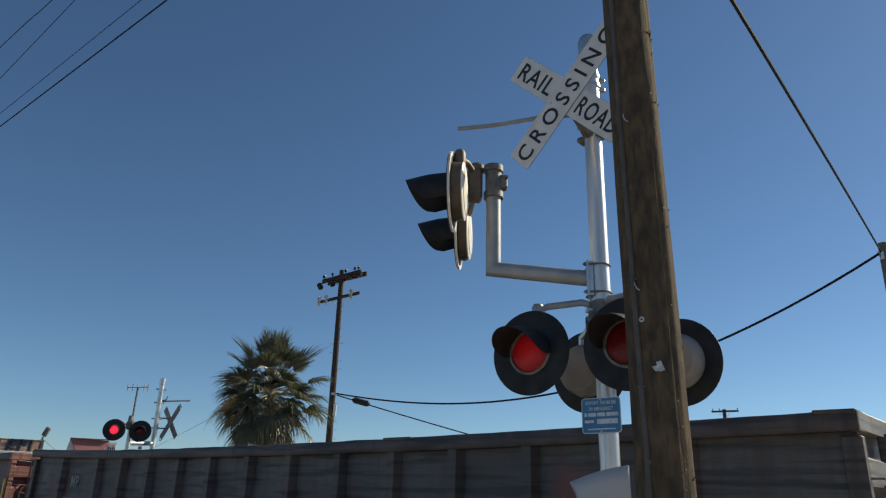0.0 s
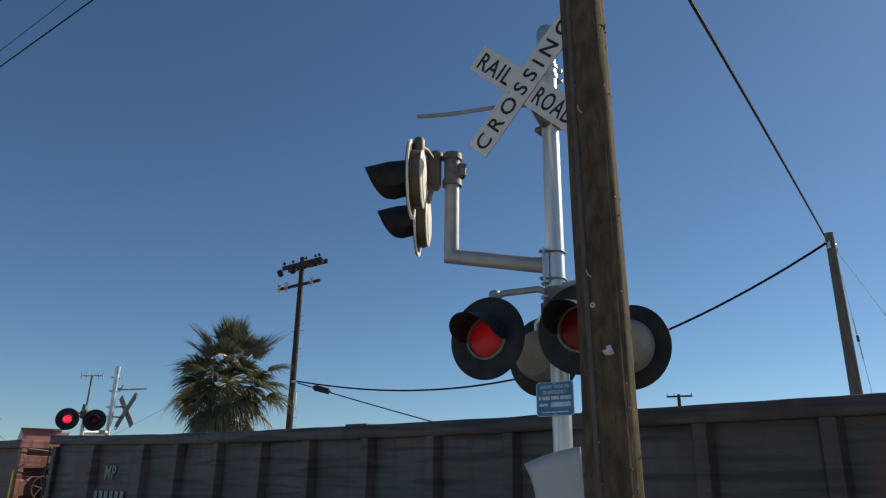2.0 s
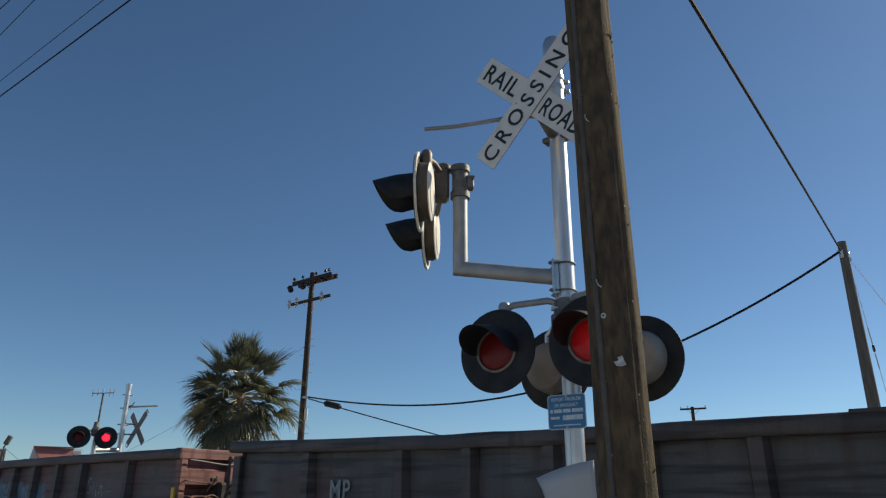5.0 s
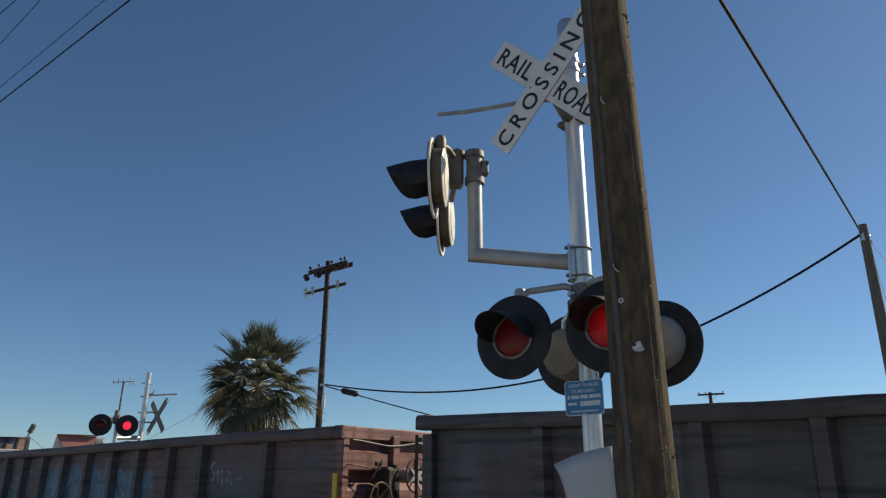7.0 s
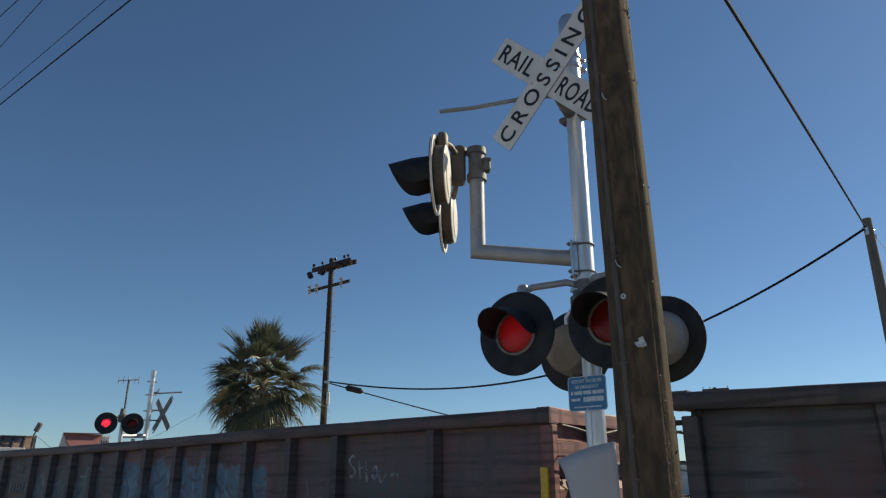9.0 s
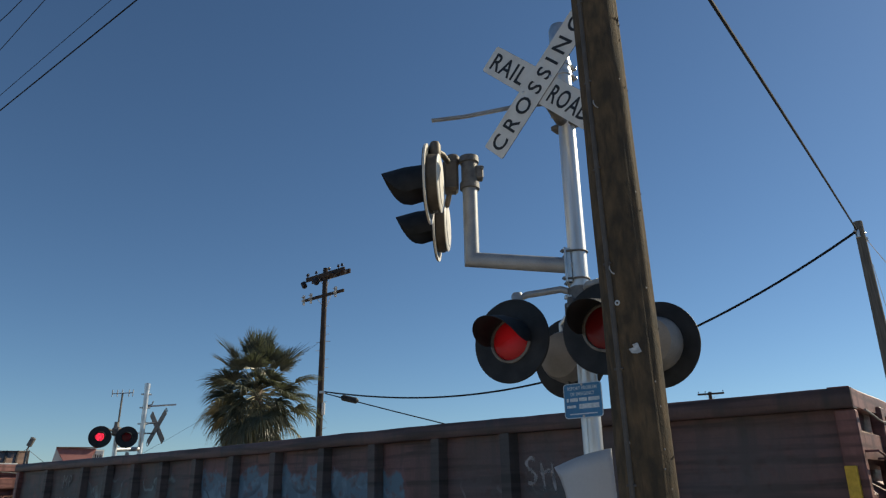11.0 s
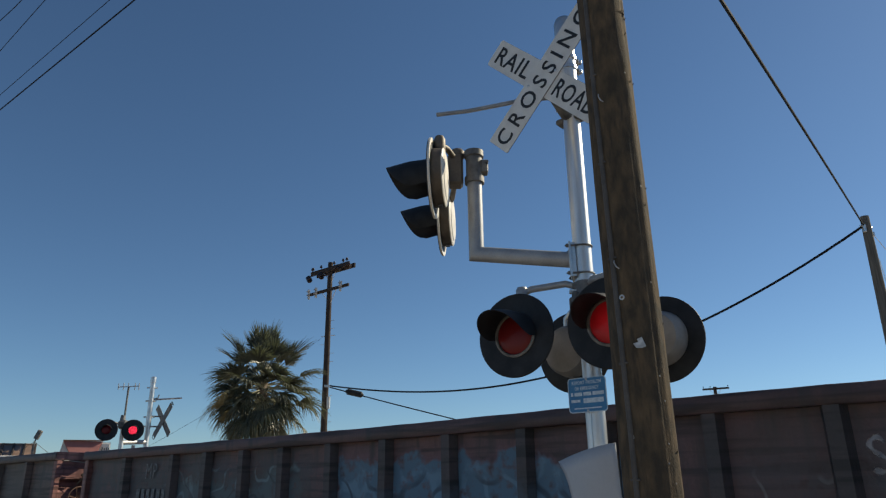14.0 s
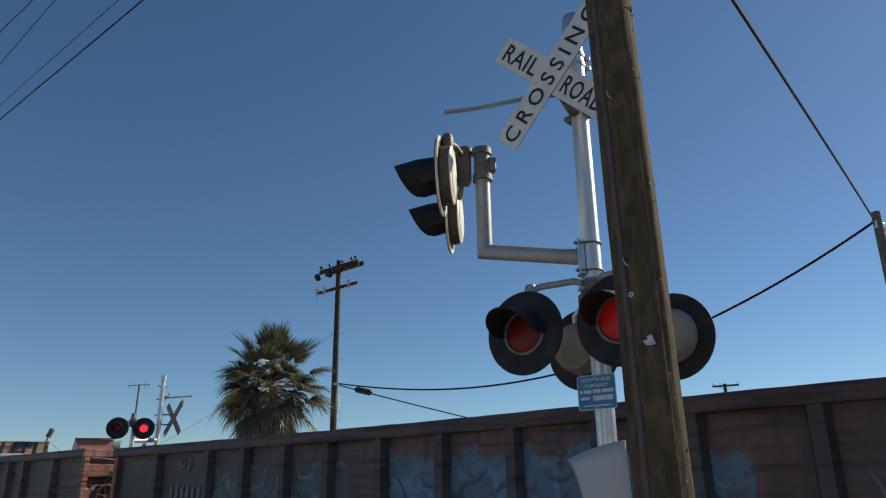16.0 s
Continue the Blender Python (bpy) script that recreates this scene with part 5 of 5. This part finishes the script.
def graffiti_b(th, hl, hw):
    part("reflector_strip", Geo().box((-hl + 0.105, hw - 0.055, 1.52), (0.09, 0.12, 0.60), 0.004), M["yellow"], th, "yellow reflective strip")
    for line in (((2.84, 1.95), (2.90, 2.00), (2.96, 1.95), (2.92, 1.88), (2.85, 1.82), (2.88, 1.74), (2.97, 1.75)),
                 ((2.78, 1.97), (2.76, 1.84), (2.74, 1.66)), ((2.79, 1.83), (2.68, 1.86), (2.62, 1.84)), ((2.64, 1.97), (2.63, 1.80), (2.60, 1.62)),
                 ((2.52, 1.80), (2.46, 1.86), (2.43, 1.78), (2.48, 1.70), (2.52, 1.78)), ((2.40, 1.84), (2.38, 1.72), (2.31, 1.66), (2.27, 1.78)), ((2.20, 1.74), (2.10, 1.77), (2.02, 1.75))):
        stroke([(x + 0.30, z) for x, z in line], th, hl, hw, 0.030)


PAINT["a_side"] = car_paint("dark_grimy_car_paint", (0.066, 0.066, 0.070), (0.118, 0.112, 0.114), (0.085, 0.062, 0.060))
overpaint(PAINT["a_side"], (0.13, 0.058, 0.056), 6.2, 7.9, 0.9, 2.15, 0.4, 0.6, 2.0, seed=4, strength=0.7)
overpaint(PAINT["a_side"], (0.155, 0.055, 0.053), -6.25, -5.55, 0.9, 2.08, 0.15, 0.28, 2.0, seed=8, strength=0.85)
overpaint(PAINT["a_side"], (0.34, 0.33, 0.34), -7.2, -5.6, 1.2, 1.75, 0.2, 0.5, 4.0, 0.03, seed=2)
PAINT["a_chord"] = car_paint("dark_grimy_top_rail", (0.062, 0.052, 0.052), (0.115, 0.092, 0.088), (0.055, 0.048, 0.048))
PAINT["a_end"] = car_paint("weathered_grey_end_paint", (0.11, 0.10, 0.10), (0.19, 0.175, 0.17), (0.12, 0.085, 0.075))
PAINT["a_stake"] = car_paint("grimy_stake_paint", (0.068, 0.056, 0.056), (0.12, 0.096, 0.094), (0.06, 0.055, 0.055))
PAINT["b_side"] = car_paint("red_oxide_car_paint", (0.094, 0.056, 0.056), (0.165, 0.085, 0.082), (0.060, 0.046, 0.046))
overpaint(PAINT["b_side"], (0.066, 0.073, 0.078), 1.0, 8.9, 0.9, 2.6, 0.9, 0.5, 2.0, seed=1, strength=0.9)
# near end greyed, and lightened to put veiling haze into the paint
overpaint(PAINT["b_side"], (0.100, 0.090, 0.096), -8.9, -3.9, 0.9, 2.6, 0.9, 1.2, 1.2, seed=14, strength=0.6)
overpaint(PAINT["b_side"], (0.22, 0.11, 0.13), -3.72, 1.15, 0.9, 2.04, 0.05, 0.80, 2.3, seed=6, strength=0.35)
overpaint(PAINT["b_side"], (0.095, 0.172, 0.240), -3.62, 1.05, 0.9, 1.985, 0.05, 0.80, 2.3, seed=6, strength=0.95)
# pale strokes: graffiti outlines, also glints off dents put into the colour
overpaint(PAINT["b_side"], (0.20, 0.32, 0.42), -3.60, 1.05, 1.0, 1.92, 0.2, 0.9, 7.0, 0.06, seed=12, strength=0.5)
overpaint(PAINT["b_side"], (0.040, 0.055, 0.080), -3.60, 1.05, 1.0, 1.85, 0.2, 0.7, 3.0, 0.05, seed=33, strength=0.8)
overpaint(PAINT["b_side"], (0.10, 0.15, 0.165), 1.75, 5.4, 0.9, 1.88, 0.2, 0.7, 3.0, seed=9, strength=0.6)
overpaint(PAINT["b_side"], (0.18, 0.245, 0.265), 1.75, 5.6, 0.9, 2.02, 0.1, 0.4, 3.0, 0.030, seed=3, strength=0.7)
overpaint(PAINT["b_side"], (0.040, 0.052, 0.060), 1.75, 5.6, 0.9, 1.98, 0.1, 0.4, 3.0, 0.030, seed=41, strength=0.8)
overpaint(PAINT["b_side"], (0.30, 0.29, 0.30), -5.6, -3.9, 1.3, 1.80, 0.2, 0.4, 5.0, 0.016, seed=21, strength=0.45)
overpaint(PAINT["b_side"], (0.050, 0.072, 0.080), -7.0, -5.4, 0.9, 1.80, 0.25, 0.6, 2.6, seed=17, strength=0.8)
PAINT["b_chord"] = car_paint("red_oxide_top_rail", (0.072, 0.046, 0.045), (0.130, 0.075, 0.070), (0.060, 0.048, 0.047))
PAINT["b_stake"] = car_paint("red_oxide_stake_paint", (0.052, 0.045, 0.047), (0.090, 0.068, 0.068), (0.05, 0.045, 0.046))
overpaint(PAINT["b_stake"], (0.085, 0.115, 0.145), -3.62, 1.05, 0.9, 1.75, 0.2, 0.8, 3.0, seed=6, strength=0.6)
# end red lightened: sun missing from the end faces is put into this paint
PAINT["b_end"] = car_paint("lightened_oxide_end_paint", (0.180, 0.080, 0.072), (0.280, 0.130, 0.116), (0.12, 0.047, 0.043))
PAINT["c_side"] = car_paint("brown_car_paint", (0.072, 0.055, 0.052), (0.13, 0.090, 0.082), (0.055, 0.046, 0.046))

near_signal()
far_signal()
near_pole()
far_pole()
right_pole()
distant_pole()
wires()
palm()
red_roof_building()
ribbed_roof_building()
floodlight()
far_background()

LEAD_LENGTH = 17.2
CARS = []
CARS.append(gondola("gondola_car", "dark grimy steel gondola car with bent top rail", (PAINT["a_side"], PAINT["a_chord"], PAINT["a_end"], PAINT["a_stake"]), sagged, False, (6.34, 1.78, 0.25), no_extra, "stencil", LEAD_LENGTH))
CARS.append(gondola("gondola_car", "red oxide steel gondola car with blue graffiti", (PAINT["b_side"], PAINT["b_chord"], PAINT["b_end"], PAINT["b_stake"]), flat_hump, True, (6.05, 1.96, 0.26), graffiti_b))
CARS.append(gondola("gondola_car", "dull brown steel gondola car", (PAINT["c_side"], PAINT["c_side"], PAINT["b_end"], PAINT["c_side"]), flat_hump, True, (6.1, 1.9, 0.25), no_extra))

# left end of the leading car along the track, metres, every half second
LEAD = (18.470, 17.707, 16.865, 15.968, 15.038, 14.089, 13.134, 12.183, 11.241, 10.313, 9.401, 8.507, 7.631, 6.772, 5.930, 5.104, 4.294,
        3.500, 2.723, 1.963, 1.224, 0.508, -0.182, -0.840, -1.460, -2.037, -2.564, -3.032, -3.435, -3.765, -4.014, -4.176, -4.243)


def lead_at(t):
    return float(np.interp(t, [0.5 * i for i in range(len(LEAD))], LEAD))


def lit(t, first=True):
    """Whether the first (or second) lamp of each pair is on; both are dark for a moment between."""
    f = round((t - 0.28) % 1.104, 4)
    return 0.57 <= f < 1.085 if first else 0.06 <= f < 0.56


def motions():
    for k, (car, axles) in enumerate(CARS):
        rows = []
        for i, s in enumerate(LEAD):
            mid = s - LEAD_LENGTH / 2 if k == 0 else s + GAP + CAR_L / 2 + (k - 1) * (CAR_L + 1.40)
            centre = ACROSS * (NEAR_SIDE + CAR_W / 2) + ALONG * mid
            rows.append((0.5 * i, Matrix.Translation(centre) @ pose(0, 0, 0, 0, 0, 90 + YAW)))
        walk(car, rows)
        for w, ax in axles:
            walk(w, [(0.25 * i, pose(ax, 0, 0.705, 0, math.degrees((lead_at(0.25 * i) - LEAD[0]) / 0.415), 0)) for i in range(65)])
    # each diode plate turns its dark back to the roundel while its lamp is off
    for ref, first in FLASHERS:
        side = 0.0 if lit(0.0, first) else 180.0
        rows = [(0.0, pose(0, 0, -0.06, side, 0, 0))]
        for i in range(1, 161):
            if lit(i / 10, first) != lit((i - 1) / 10, first):
                for k in range(1, 4):
                    if k == 1:
                        rows.append((i / 10 - 0.1, pose(0, 0, -0.06, side, 0, 0)))
                    rows.append((i / 10 - 0.1 + k / 30, pose(0, 0, -0.06, side + 60 * k, 0, 0)))
                side += 180.0
        rows.append((16.0, pose(0, 0, -0.06, side, 0, 0)))
        walk(ref, rows)


motions()
